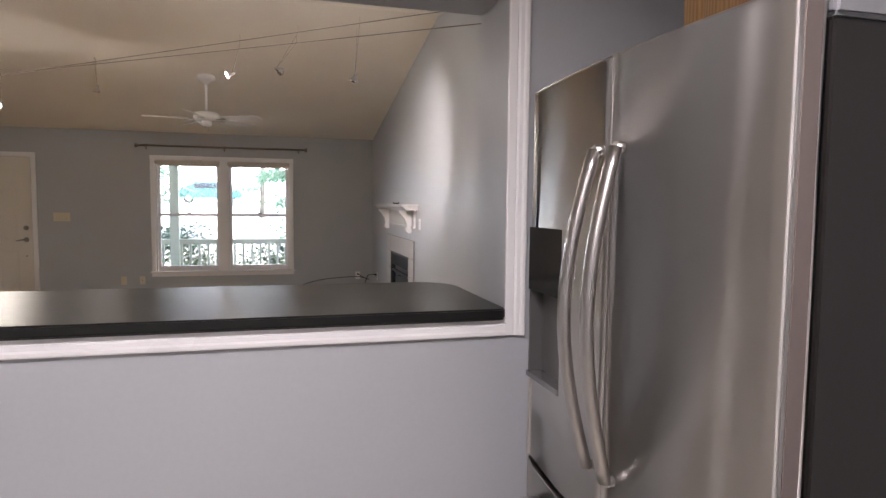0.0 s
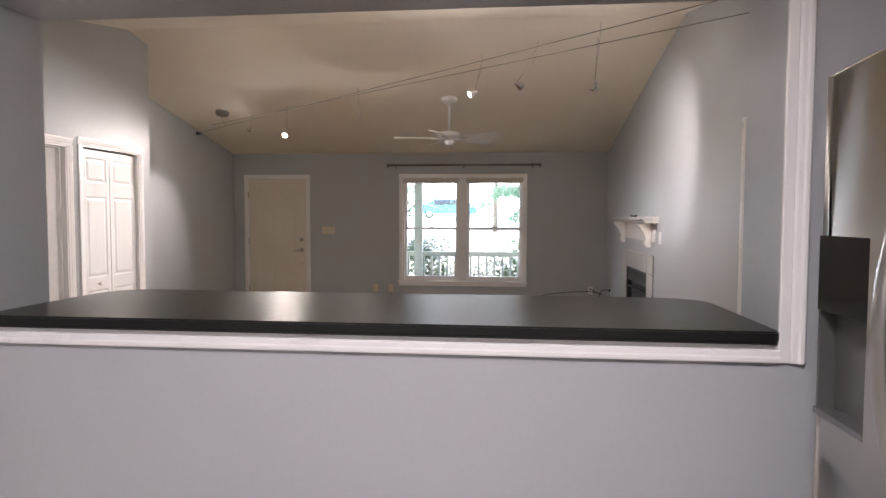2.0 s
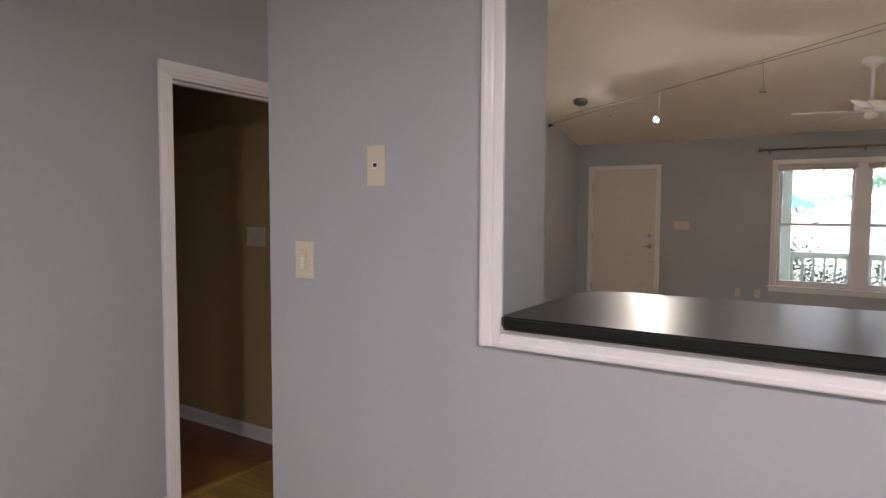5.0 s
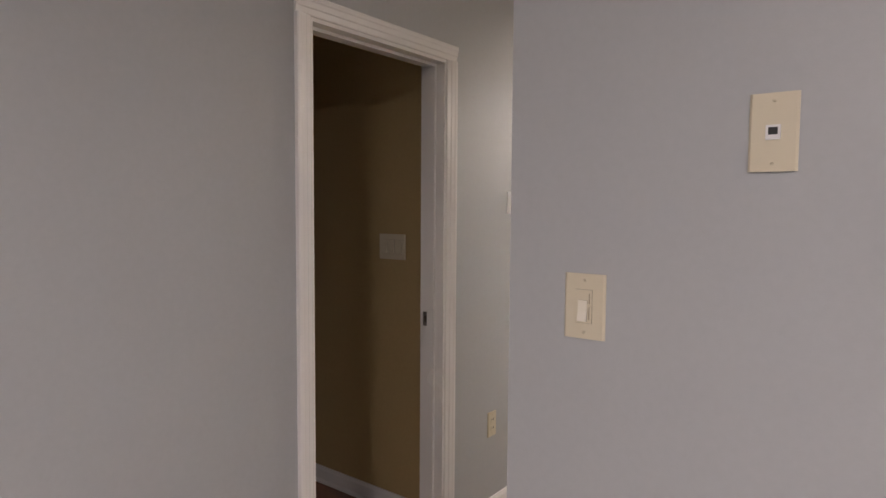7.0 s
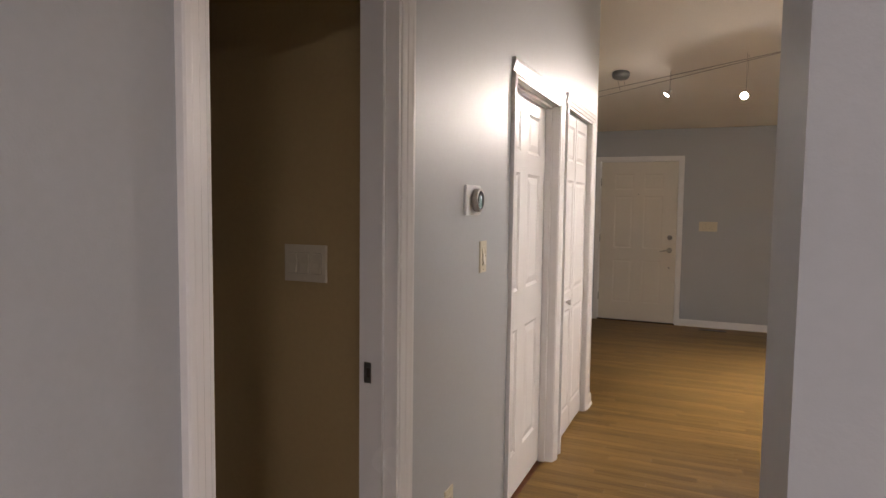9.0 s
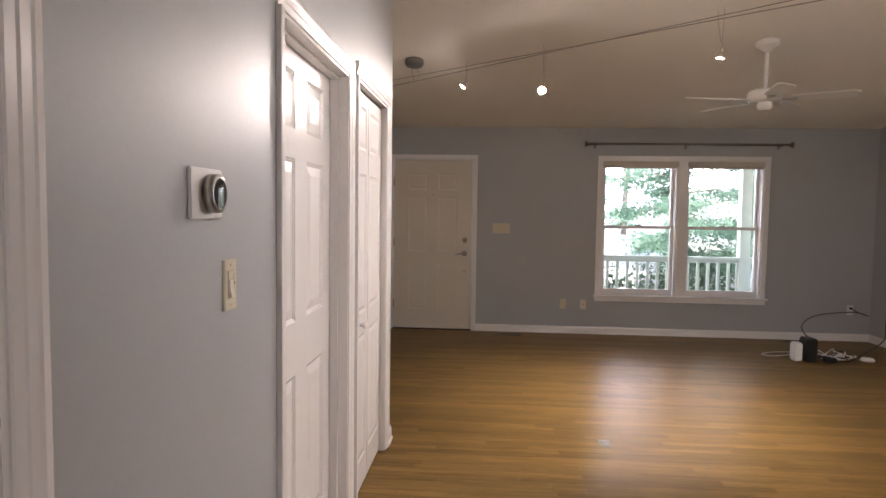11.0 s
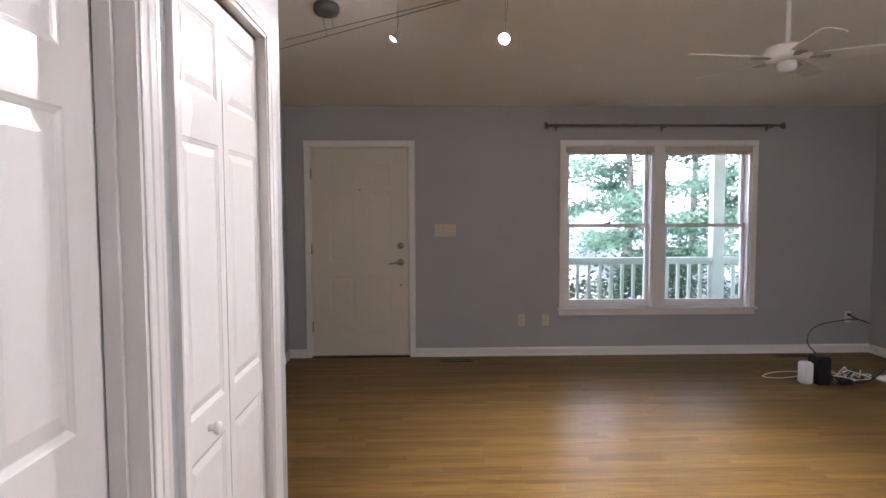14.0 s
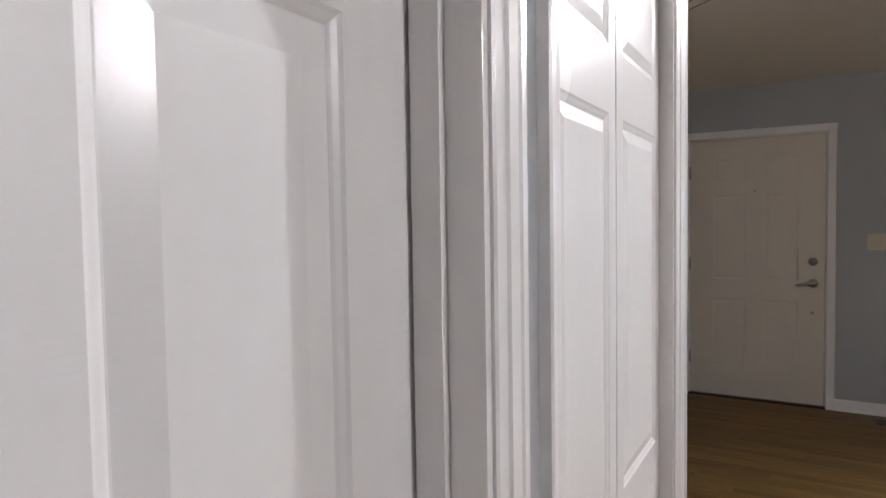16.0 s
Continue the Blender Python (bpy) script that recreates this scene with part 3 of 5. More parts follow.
def window():
    root = empty("window_1", (GX0, YN, GZ0), "white double-hung double window with cell shades drawn up", "window", kind="structure")
    held("sill", boxes((GX0 - 0.075, YN - 0.045, GZ0 - 0.022, GX1 + 0.075, YN + 0.05, GZ0 - 0.002)), TRIM, root, "white window stool")
    held("apron", boxes((GX0 - 0.058, YN - 0.016, GZ0 - 0.075, GX1 + 0.058, YN - 0.001, GZ0 - 0.023)), TRIM, root)
    mx = (GX0 + GX1) / 2
    held("mullion", boxes((mx - 0.05, YN - 0.012, GZ0, mx + 0.05, YN + 0.13, GZ1)), TRIM, root)
    for a, b in ((GX0, mx - 0.05), (mx + 0.05, GX1)):
        held("window_frame", boxes((a, YN, GZ0, a + 0.022, YN + 0.14, GZ1), (b - 0.022, YN, GZ0, b, YN + 0.14, GZ1), (a + 0.022, YN, GZ1 - 0.02, b - 0.022, YN + 0.14, GZ1), (a + 0.022, YN + 0.051, GZ0 - 0.001, b - 0.022, YN + 0.14, GZ0 + 0.02)), TRIM, root)
        a2, b2 = a + 0.023, b - 0.023
        zm = 1.285
        for z0, z1, y, lo, hi in ((GZ0 + 0.021, zm + 0.018, YN + 0.06, 0.05, 0.034), (zm - 0.018, GZ1 - 0.021, YN + 0.098, 0.034, 0.036)):
            sash = held("sash", boxes((a2, y, z0, a2 + 0.034, y + 0.034, z1), (b2 - 0.034, y, z0, b2, y + 0.034, z1), (a2 + 0.034, y, z0, b2 - 0.034, y + 0.034, z0 + lo), (a2 + 0.034, y, z1 - hi, b2 - 0.034, y + 0.034, z1)), TRIM, root)
            pane = held("pane", boxes((a2 + 0.03, y + 0.014, z0 + lo - 0.004, b2 - 0.03, y + 0.018, z1 - hi + 0.004)), GLASS, sash, "clear glass pane")
            pane.visible_shadow = False
        bm = boxes(((a2 + b2) / 2 - 0.028, YN + 0.052, zm + 0.018, (a2 + b2) / 2 + 0.028, YN + 0.085, zm + 0.028))
        tube(bm, [((a2 + b2) / 2 - 0.005, YN + 0.06, zm + 0.03), ((a2 + b2) / 2 + 0.04, YN + 0.055, zm + 0.034)], 0.006, 6)
        held("sash_lock", bm, BRONZE, root, "dark bronze sash lock")
        sh = boxes((a - 0.004, YN - 0.016, GZ1 - 0.068, b + 0.004, YN + 0.030, GZ1 - 0.006))
        soften(sh, 0.012, 3)
        held("shade_cassette", sh, SHADE, root, "cream cassette of the drawn-up shade")
        held("bottom_bar", boxes((a + 0.024, YN + 0.004, GZ1 - 0.086, b - 0.024, YN + 0.022, GZ1 - 0.0685)), SHADE, root)


window()


def curtain_rod():
    z, y = 2.25, YN - 0.095
    root = empty("curtain_rod", (3.415, YN, z), "pewter curtain rod with square finials on the wall", "curtain rod")
    bm = bmesh.new()
    tube(bm, [(2.30, y, z), (4.53, y, z)], 0.010, 10)
    held("rod", bm, BRONZE, root)
    bm = bmesh.new()
    tube(bm, [(2.30, y + 0.02, z + 0.012), (4.53, y + 0.02, z + 0.012)], 0.006, 8)
    held("back_rod", bm, BRONZE, root)
    for x, s in ((2.30, -1), (4.53, 1)):
        bm = bmesh.new()
        lathe(bm, [(0.012, 0), (0.016, 0.008), (0.012, 0.014), (0.026, 0.024), (0.033, 0.045), (0.033, 0.05), (0, 0.052)], (x, y, z), (s, 0, 0), 12)
        held("finial", bm, BRONZE, root)
    for x in (2.375, 3.415, 4.46):
        bm = boxes((x - 0.012, YN - 0.008, z - 0.045, x + 0.012, YN, z + 0.03), (x - 0.006, y - 0.012, z - 0.02, x + 0.006, YN - 0.008, z - 0.011), (x - 0.006, y - 0.016, z - 0.02, x + 0.006, y - 0.011, z + 0.008))
        soften(bm, 0.002, 1)
        held("bracket", bm, BRONZE, root)


curtain_rod()


def side_door():
    root = empty("door_side", (XE, EY0, 0), "white side door in the east wall, closed", "door", kind="structure")
    bm = bmesh.new()
    y0, y1 = EY0 + 0.004, EY1 - 0.004
    panel_leaf(bm, y0, y1, 0.012, 2.034, 0.0, 0.035, six_panels(y0, y1, 0.012))
    bmesh.ops.transform(bm, matrix=Matrix(((-1, 0, 0, XE + 0.012), (0, 1, 0, 0), (0, 0, 1, 0), (0, 0, 0, 1))), verts=bm.verts)
    held("leaf", bm, DOORW, root)
    for z in (0.25, 1.02, 1.78):
        bm = bmesh.new()
        tube(bm, [(XE + 0.004, y1 + 0.002, z - 0.05), (XE + 0.004, y1 + 0.002, z + 0.05)], 0.009)
        held("hinge", bm, NICKEL, root)
    held("backing", boxes((XE + 0.06, EY0, 0, XE + 0.15, EY1, 2.04)), WALL, root)


side_door()


# ---- pass-through counter ----
def counter():
    """Black laminate bar top, rounded at the two corners over the living room."""
    x0, x1, y0, y1, r, z0, z1 = OL + 0.003, OR - 0.003, YS - 0.038, 1.065, 0.17, OB, 1.145
    q = 0.028
    ring = [(x0 + q - q * math.cos(a), y0 + q - q * math.sin(a)) for a in np.linspace(0, math.pi / 2, 5)]
    ring += [(x1 - q + q * math.sin(a), y0 + q - q * math.cos(a)) for a in np.linspace(0, math.pi / 2, 5)]
    ring += [(x1 - r + r * math.cos(a), y1 - r + r * math.sin(a)) for a in np.linspace(0, math.pi / 2, 9)]
    ring += [(x0 + r - r * math.sin(a), y1 - r + r * math.cos(a)) for a in np.linspace(0, math.pi / 2, 9)]
    root = empty("counter", ((x0 + x1) / 2, YS, z0), "black laminate bar counter with rounded corners in the pass-through", "counter")
    bm = bmesh.new()
    prism(bm, ring, (0, 0, z0 + 0.004), (1, 0, 0), (0, 1, 0), (0, 0, z1 - z0 - 0.004))
    soften(bm, 0.005, 3)
    held("top", bm, COUNTER, root)
    bm = bmesh.new()
    prism(bm, [(cx * 0.998 + 0.002 * (x0 + x1) / 2, cy * 0.99 + 0.01 * (y0 + y1) / 2) for cx, cy in ring], (0, 0, z0), (1, 0, 0), (0, 1, 0), (0, 0, 0.0038))
    held("underside_board", bm, BLACKP, root, "black backing board under the laminate")


counter()


# ---- kitchen: refrigerator and cabinet ----
def fridge():
    xf, y0, y1, top = 4.79, -0.862, 0.016, 1.785
    ym = -0.436
    root = empty("refrigerator", (5.2, ym, 0), "stainless French-door refrigerator with ice dispenser", "refrigerator")
    bm = boxes((xf + 0.072, y0 + 0.004, 0.03, 5.56, y1 - 0.004, top - 0.032))
    soften(bm, 0.006)
    held("body", bm, DARKM, root, "dark grey side panels")
    bm = boxes((xf + 0.074, y0 + 0.001, top - 0.031, 5.56, y1 - 0.001, top + 0.004))
    soften(bm, 0.006)
    held("top_cap", bm, material("grey_top_cap", (0.24, 0.245, 0.25), 0.4, 0.2, grain=0.05, scale=90), root, "grey plastic top cap")
    held("gasket", boxes((xf + 0.051, y0 + 0.02, 0.08, xf + 0.0715, y1 - 0.02, top - 0.033)), RUBBER, root)

    def bulge(y):
        return 0.028 * (1 - ((y - ym) / (y1 - ym)) ** 2)

    def door(a, b, z0, z1, hole=None):
        """A door whose face bows outward; hole is a (y0, y1, z0, z1) field left open."""
        bm = bmesh.new()
        ys = [a + (b - a) * i / 14 for i in range(15)]
        zs = [z0, z1]
        if hole:
            ys = sorted([y for y in ys if min(abs(y - hole[0]), abs(y - hole[1])) > 0.012] + [hole[0], hole[1]])
            zs = [z0, hole[2], hole[3], z1]
        grid = [[bm.verts.new((xf + 0.012 - bulge(y), y, z)) for z in zs] for y in ys]
        back = [[bm.verts.new((xf + 0.05, y, z)) for z in zs] for y in ys]
        for i in range(len(ys) - 1):
            for j in range(len(zs) - 1):
                for g in (grid, back):
                    if hole and g is grid and hole[0] <= ys[i] < hole[1] - 1e-6 and j == 1:
                        continue
                    f = bm.faces.new((g[i][j], g[i + 1][j], g[i + 1][j + 1], g[i][j + 1]))
                    f.smooth = True
        for j in range(len(zs) - 1):
            for i in (0, len(ys) - 1):
                bm.faces.new((grid[i][j], grid[i][j + 1], back[i][j + 1], back[i][j]))
        for i in range(len(ys) - 1):
            for j in (0, len(zs) - 1):
                bm.faces.new((grid[i][j], back[i][j], back[i + 1][j], grid[i + 1][j]))
        bm.normal_update()
        sharp = [e for e in bm.edges if len(e.link_faces) == 2 and e.calc_face_angle(0) > 0.6]
        bmesh.ops.bevel(bm, geom=sharp, offset=0.006, segments=3, affect='EDGES', clamp_overlap=True)
        return bm

    dy0, dy1, dz0, dz1 = ym + 0.23, ym + 0.425, 1.03, 1.428
    left = held("door", door(ym + 0.003, y1, 0.785, top, (dy0, dy1, dz0, dz1)), STEEL, root, "brushed steel left door with dispenser")
    right = held("door", door(y0, ym - 0.003, 0.785, top), STEEL, root, "brushed steel right door")
    drawer = held("freezer_drawer", door(y0, y1, 0.09, 0.777), STEEL, root, "brushed steel freezer drawer")
    # the brown reflection of oak on the door sides is put into the colour
    edge = material("edge_brown_reflection", (0.16, 0.13, 0.115), 0.5, 0.3, grain=0.05, scale=90)
    for z0, z1 in ((0.80, top - 0.008), (0.10, 0.765)):
        held("door_edge", boxes((xf + 0.021, y0 - 0.002, z0, xf + 0.0495, y0 + 0.004, z1)), edge, root, "door edge with a brown reflection put into its colour")
    xs = xf + 0.012 - bulge(dy0)
    bay = bmesh.new()
    box(bay, xs + 0.04, dy0, dz0, xs + 0.045, dy1, dz1)
    box(bay, xs + 0.004, dy0 - 0.002, dz0, xs + 0.045, dy0 + 0.006, dz1)
    box(bay, xs + 0.004, dy1 - 0.006, dz0, xs + 0.045, dy1 + 0.002, dz1)
    held("dispenser_bay", bay, material("dispenser_grey", (0.16, 0.155, 0.15), 0.3, 0.6, grain=0.05), left, "dark dispenser recess")
    held("dispenser_panel", boxes((xs + 0.0, dy0, 1.26, xs + 0.04, dy1, dz1)), material("dispenser_black", (0.008, 0.008, 0.009), 0.12), left, "glossy black dispenser panel")
    held("drip_tray", boxes((xs - 0.003, dy0, dz0 - 0.008, xs + 0.04, dy1, dz0 + 0.006)), material("tray_grey", (0.22, 0.22, 0.22), 0.25, 0.7), left, "grey drip tray")
    for s in (1, -1):
        y = ym + s * 0.040
        bm = bmesh.new()
        pts = []
        for i in range(17):
            u = i / 16
            bow = math.sin(math.pi * u)
            pts.append((xf - 0.034 - 0.055 * bow, y + s * 0.006 * bow, 0.93 + 0.67 * u))
        tube(bm, pts, 0.013, 10)
        for v in bm.verts:
            v.co.y = y + (v.co.y - y) * 1.45
        for u in (0, 16):
            tube(bm, [pts[u], (xf + 0.0, y, pts[u][2])], 0.012, 8)
        held("handle", bm, STEELH, left if s > 0 else right, "bowed brushed steel handle")
    bm = bmesh.new()
    tube(bm, [(xf - 0.06, y0 + 0.1, 0.70), (xf - 0.08, ym, 0.70), (xf - 0.06, y1 - 0.1, 0.70)], 0.013, 10)
    for y in (y0 + 0.1, y1 - 0.1):
        tube(bm, [(xf - 0.06, y, 0.70), (xf, y, 0.70)], 0.012, 8)
    held("drawer_handle", bm, STEELH, drawer, "brushed steel drawer handle")
    for y in (y0 + 0.045, y1 - 0.045):
        bm = boxes((xf + 0.02, y - 0.03, top - 0.029, xf + 0.24, y + 0.03, top + 0.012), (xf + 0.02, y - 0.018, top - 0.005, xf + 0.05, y + 0.018, top + 0.004))
        soften(bm, 0.006)
        held("hinge_cover", bm, material("grey_hinge_cover", (0.30, 0.31, 0.32), 0.45, 0.3), root, "grey hinge cover")
    for y in (y0 + 0.1, y1 - 0.1):
        held("foot", boxes((5.0, y - 0.03, -0.0, 5.1, y + 0.03, 0.031)), RUBBER, root)


fridge()


def wall_cabinet():
    x0, y0, y1, z0, z1 = 5.27, -0.90, 0.02, 1.86, 2.40
    root = empty("wall_cabinet", (5.44, -0.45, z0), "light oak wall cabinet over the refrigerator", "cabinet")
    held("body", boxes((x0, y0, z0, 5.618, y1, z1)), CABWOOD, root)
    for a, b in ((y0 + 0.012, -0.443), (-0.437, y1 - 0.012)):
        bm = bmesh.new()
        panel_leaf(bm, a, b, z0 + 0.012, z1 - 0.012, 0.0, 0.018, [(a + 0.06, b - 0.06, z0 + 0.07, z1 - 0.07)], bevel=0.03, depth=0.006)
        bmesh.ops.transform(bm, matrix=Matrix(((-1, 0, 0, x0 - 0.02), (0, 1, 0, 0), (0, 0, 1, 0), (0, 0, 0, 1))), verts=bm.verts)
        held("door", bm, CABWOOD, root)
    for y in (y0 + 0.004, y1 - 0.006):
        for z in (z0 + 0.07, z1 - 0.1):
            held("hinge", boxes((x0 - 0.012, y - 0.006, z, x0 - 0.0005, y + 0.006, z + 0.05)), CHROME, root)


wall_cabinet()


# ---- plates on the walls ----
def plate(name, label, center, u, n, w, h, mat=IVORY, kind="switch", gangs=1):
    """A bevelled wall plate with its rockers, sockets or jack; u along the wall, n out of it."""
    c, u, n, k = Vector(center), Vector(u), Vector(n), Vector((0, 0, 1))
    root = empty(name, center, label, {"switch": "switch", "dimmer": "switch", "outlet": "outlet", "jack": "jack plate"}.get(kind, "wall plate"))
    bm = bmesh.new()
    prism(bm, [(-w / 2, 0), (-w / 2, 0.003), (-w / 2 + 0.004, 0.006), (w / 2 - 0.004, 0.006), (w / 2, 0.003), (w / 2, 0)], c - k * (h / 2), u, n, k * h)
    held("plate", bm, mat, root)
    for g in range(gangs):
        o = c + u * ((g - (gangs - 1) / 2) * 0.046)

        def lump(nm, a, b, z0, z1, d0, d1, m):
            bm = bmesh.new()
            prism(bm, [(a, d0), (b, d0), (b, d1), (a, d1)], o + k * z0, u, n, k * (z1 - z0))
            held(nm, bm, m, root)
        if kind in ("switch", "dimmer"):
            # thin dark strips stand in for the shadow lines round surround and rocker
            lump("gap", -0.0172, 0.0172, -0.0337, 0.0337, 0.0055, 0.0064, SHADOWGAP)
            lump("surround", -0.0165, 0.0165, -0.033, 0.033, 0.0060, 0.0078, mat)
        if kind == "switch":
            bm = bmesh.new()
            prism(bm, [(-0.0295, 0.0125), (0.0, 0.0085), (0.0295, 0.0095), (0.0295, 0.006), (-0.0295, 0.006)], o - u * 0.0135, k, n, u * 0.027)
            held("rocker", bm, mat, root)
        elif kind == "dimmer":
            lump("rocker_gap_shade", -0.0125, 0.0080, -0.0300, 0.0125, 0.0076, 0.0081, SHADOWGAP)
            bm = bmesh.new()
            prism(bm, [(-0.0295, 0.0135), (-0.012, 0.0100), (0.012, 0.0092), (0.012, 0.006), (-0.0295, 0.006)], o - u * 0.012, k, n, u * 0.0195)
            held("rocker", bm, WHITEIV, root, "paler rocker")
            lump("slider_slot", 0.0105, 0.0125, -0.026, 0.026, 0.0076, 0.0081, SHADOWGAP)
            lump("slider", 0.0088, 0.0142, 0.000, 0.006, 0.0078, 0.0110, mat)
        elif kind == "outlet":
            for z in (-0.02, 0.02):
                lump("socket", -0.014, 0.014, z - 0.014, z + 0.014, 0.0055, 0.008, mat)
                for a in (-0.006, 0.006):
                    lump("slot", a - 0.001, a + 0.001, z - 0.003, z + 0.006, 0.0078, 0.0084, BLACKP)
        elif kind == "jack":
            lump("jack_body", -0.011, 0.011, -0.012, 0.012, 0.0055, 0.009, WHITEP)
            lump("jack_hole", -0.007, 0.007, -0.004, 0.008, 0.0085, 0.0094, BLACKP)
    for s in (-1, 1):
        bm = bmesh.new()
        lathe(bm, [(0.003, 0.005), (0.003, 0.0068), (0, 0.0072)], c + k * (s * h * 0.40), n, 8)
        held("screw", bm, mat, root)
    return root


S_ = (0, -1, 0)
X_ = (1, 0, 0)
plate("switch_plate", "ivory dimmer switch plate on the grey partition", (1.586, YS, 1.264), X_, S_, 0.086, 0.130, kind="dimmer")
plate("jack_plate", "ivory telephone jack plate on the grey partition", (1.910, YS, 1.584), X_, S_, 0.074, 0.128, kind="jack")
plate("switch_plate", "ivory rocker switch plate under the thermostat", (XW, 1.942, 1.273), N_, E_, 0.070, 0.118, kind="dimmer")
plate("outlet", "ivory outlet low on the hall wall", (XW, 1.636, 0.442), N_, E_, 0.070, 0.116, kind="outlet")
plate("switch_plate", "ivory three-gang switch plate beside the front door", (1.295, YN, 1.248), X_, S_, 0.208, 0.118, gangs=3)
plate("outlet", "ivory outlet under the window", (2.046, YN, 0.353), X_, S_, 0.070, 0.114, kind="outlet", gangs=1)
plate("jack_plate", "ivory jack plate under the window", (2.286, YN, 0.352), X_, S_, 0.070, 0.114, kind="jack")
plate("outlet", "white outlet with a plugged black cable", (5.345, YN, 0.362), X_, S_, 0.070, 0.114, WHITEP, kind="outlet")
plate("outlet", "white outlet on the fireplace wall", (XE, 7.53, 0.40), N_, (-1, 0, 0), 0.070, 0.114, WHITEP, kind="outlet")
plate("switch_plate", "white switch plate on the wall beside the mantel", (XE, 4.745, 1.265), N_, (-1, 0, 0), 0.072, 0.116, WHITEP)
plate("switch_plate", "pale three-gang switch plate on the olive wall", (0.148, 1.38, 1.274), X_, S_, 0.162, 0.118, gangs=3)


def thermostat():
    root = empty("thermostat", (XW, 1.82, 1.483), "round steel thermostat on a white square plate", "thermostat")
    bm = boxes((XW, 1.745, 1.430, XW + 0.008, 1.895, 1.538))
    soften(bm, 0.003)
    held("plate", bm, WHITEP, root)
    bm = bmesh.new()
    lathe(bm, [(0.036, 0.007), (0.036, 0.010), (0.042, 0.012), (0.042, 0.029), (0.040, 0.032), (0.036, 0.033)], (XW, 1.83, 1.484), (1, 0, 0), 26)
    held("ring", bm, NICKEL, root, "brushed steel ring")
    bm = bmesh.new()
    lathe(bm, [(0.0355, 0.020), (0.0355, 0.0325), (0.030, 0.0337), (0, 0.0342)], (XW, 1.83, 1.484), (1, 0, 0), 26)
    held("display", bm, material("dark_glass", (0.02, 0.02, 0.022), 0.05, coat=1.0), root, "glossy black display")


thermostat()


def chime():
    bm = bmesh.new()
    lathe(bm, [(0.065, 0), (0.065, 0.02), (0.055, 0.032), (0, 0.036)], (XW, 1.87, 2.477), (1, 0, 0), 32)
    thing("smoke_detector", bm, WHITEP, "round white smoke detector high on the hall wall", "smoke detector")


chime()


def strike():
    root = empty("strike_plate", (XW - 0.085, D1B - 0.018, 0.985), "small steel strike plate on the white door jamb", "strike plate")
    held("plate", boxes((XW - 0.104, D1B - 0.0205, 0.955, XW - 0.068, D1B - 0.0185, 1.015)), NICKEL, root)
    held("latch_hole", boxes((XW - 0.095, D1B - 0.0212, 0.972, XW - 0.084, D1B - 0.0206, 0.998)), BRONZE, root)


strike()


# ---- ceiling fan ----
def ceiling_fan():
    cx, cy = 3.39, 5.86
    zc = vault(cy)
    root = empty("ceiling_fan", (cx, cy, zc), "white five-blade ceiling fan on a downrod", "ceiling fan")
    bm = bmesh.new()
    lathe(bm, [(0.098, 0.020), (0.097, -0.022), (0.088, -0.036), (0.060, -0.050), (0.034, -0.068), (0.022, -0.085), (0, -0.085)], (cx, cy, zc), sides=28)
    held("canopy", bm, TRIM, root)
    bm = bmesh.new()
    tube(bm, [(cx, cy, zc - 0.08), (cx, cy, 2.47)], 0.016, 12)
    held("downrod", bm, TRIM, root)
    bm = bmesh.new()
    lathe(bm, [(0.02, 0.055), (0.05, 0.05), (0.115, 0.04), (0.138, 0.02), (0.138, -0.03), (0.12, -0.05), (0.06, -0.055), (0, -0.055)], (cx, cy, 2.43), sides=36)
    held("motor", bm, TRIM, root)
    bm = bmesh.new()
    lathe(bm, [(0.055, 0.0), (0.058, -0.03), (0.05, -0.055), (0.03, -0.066), (0, -0.068)], (cx, cy, 2.375), sides=28)
    held("switch_housing", bm, TRIM, root)
    bm = bmesh.new()
    tube(bm, [(cx + 0.02, cy - 0.03, 2.312), (cx + 0.021, cy - 0.031, 2.26)], 0.0015, 5)
    held("pull_chain", bm, NICKEL, root, "short metal pull chain")
    blade_paint = material("blade_paint", (0.80, 0.78, 0.74), 0.45, grain=0.05, scale=30)
    for i in range(5):
        a = radians(-28 + 72 * i)
        m = Matrix.Translation((cx, cy, 2.385)) @ Matrix.Rotation(a, 4, 'Z')
        bm = bmesh.new()
        prism(bm, [(0.10, -0.012), (0.16, -0.02), (0.20, -0.035), (0.235, -0.03), (0.235, 0.03), (0.20, 0.035), (0.16, 0.02), (0.10, 0.012)], (0, 0, 0), (1, 0, 0), (0, 1, 0), (0, 0, 0.006))
        bm.transform(m)
        held("blade_iron", bm, NICKEL, root, "scrolled metal blade iron")
        bm = bmesh.new()
        prism(bm, [(0.19, -0.052), (0.30, -0.062), (0.60, -0.066), (0.64, -0.058), (0.655, -0.03), (0.655, 0.03), (0.64, 0.058), (0.60, 0.066), (0.30, 0.062), (0.19, 0.052)], (0, 0, 0), (1, 0, 0), (0, 1, 0), (0, 0, 0.006))
        bm.transform(m @ Matrix.Translation((0, 0, 0.008)) @ Matrix.Rotation(radians(-12), 4, 'X'))
        held("blade", bm, blade_paint, root)


ceiling_fan()


# ---- cable lights ----
ANCHOR_W, ANCHOR_E = Vector((XC, 6.86, 0)), Vector((XE, 2.30, 0))
ALONG = (ANCHOR_E - ANCHOR_W).normalized()
SIDE = Vector((-ALONG.y, ALONG.x, 0))


def on_cable(i, s):
    z = (2.708 - 0.028 * s) if i == 0 else (2.618 + 0.162 * s)
    return ANCHOR_W.lerp(ANCHOR_E, s) + SIDE * (0.03 if i == 0 else -0.03) + Vector((0, 0, z))


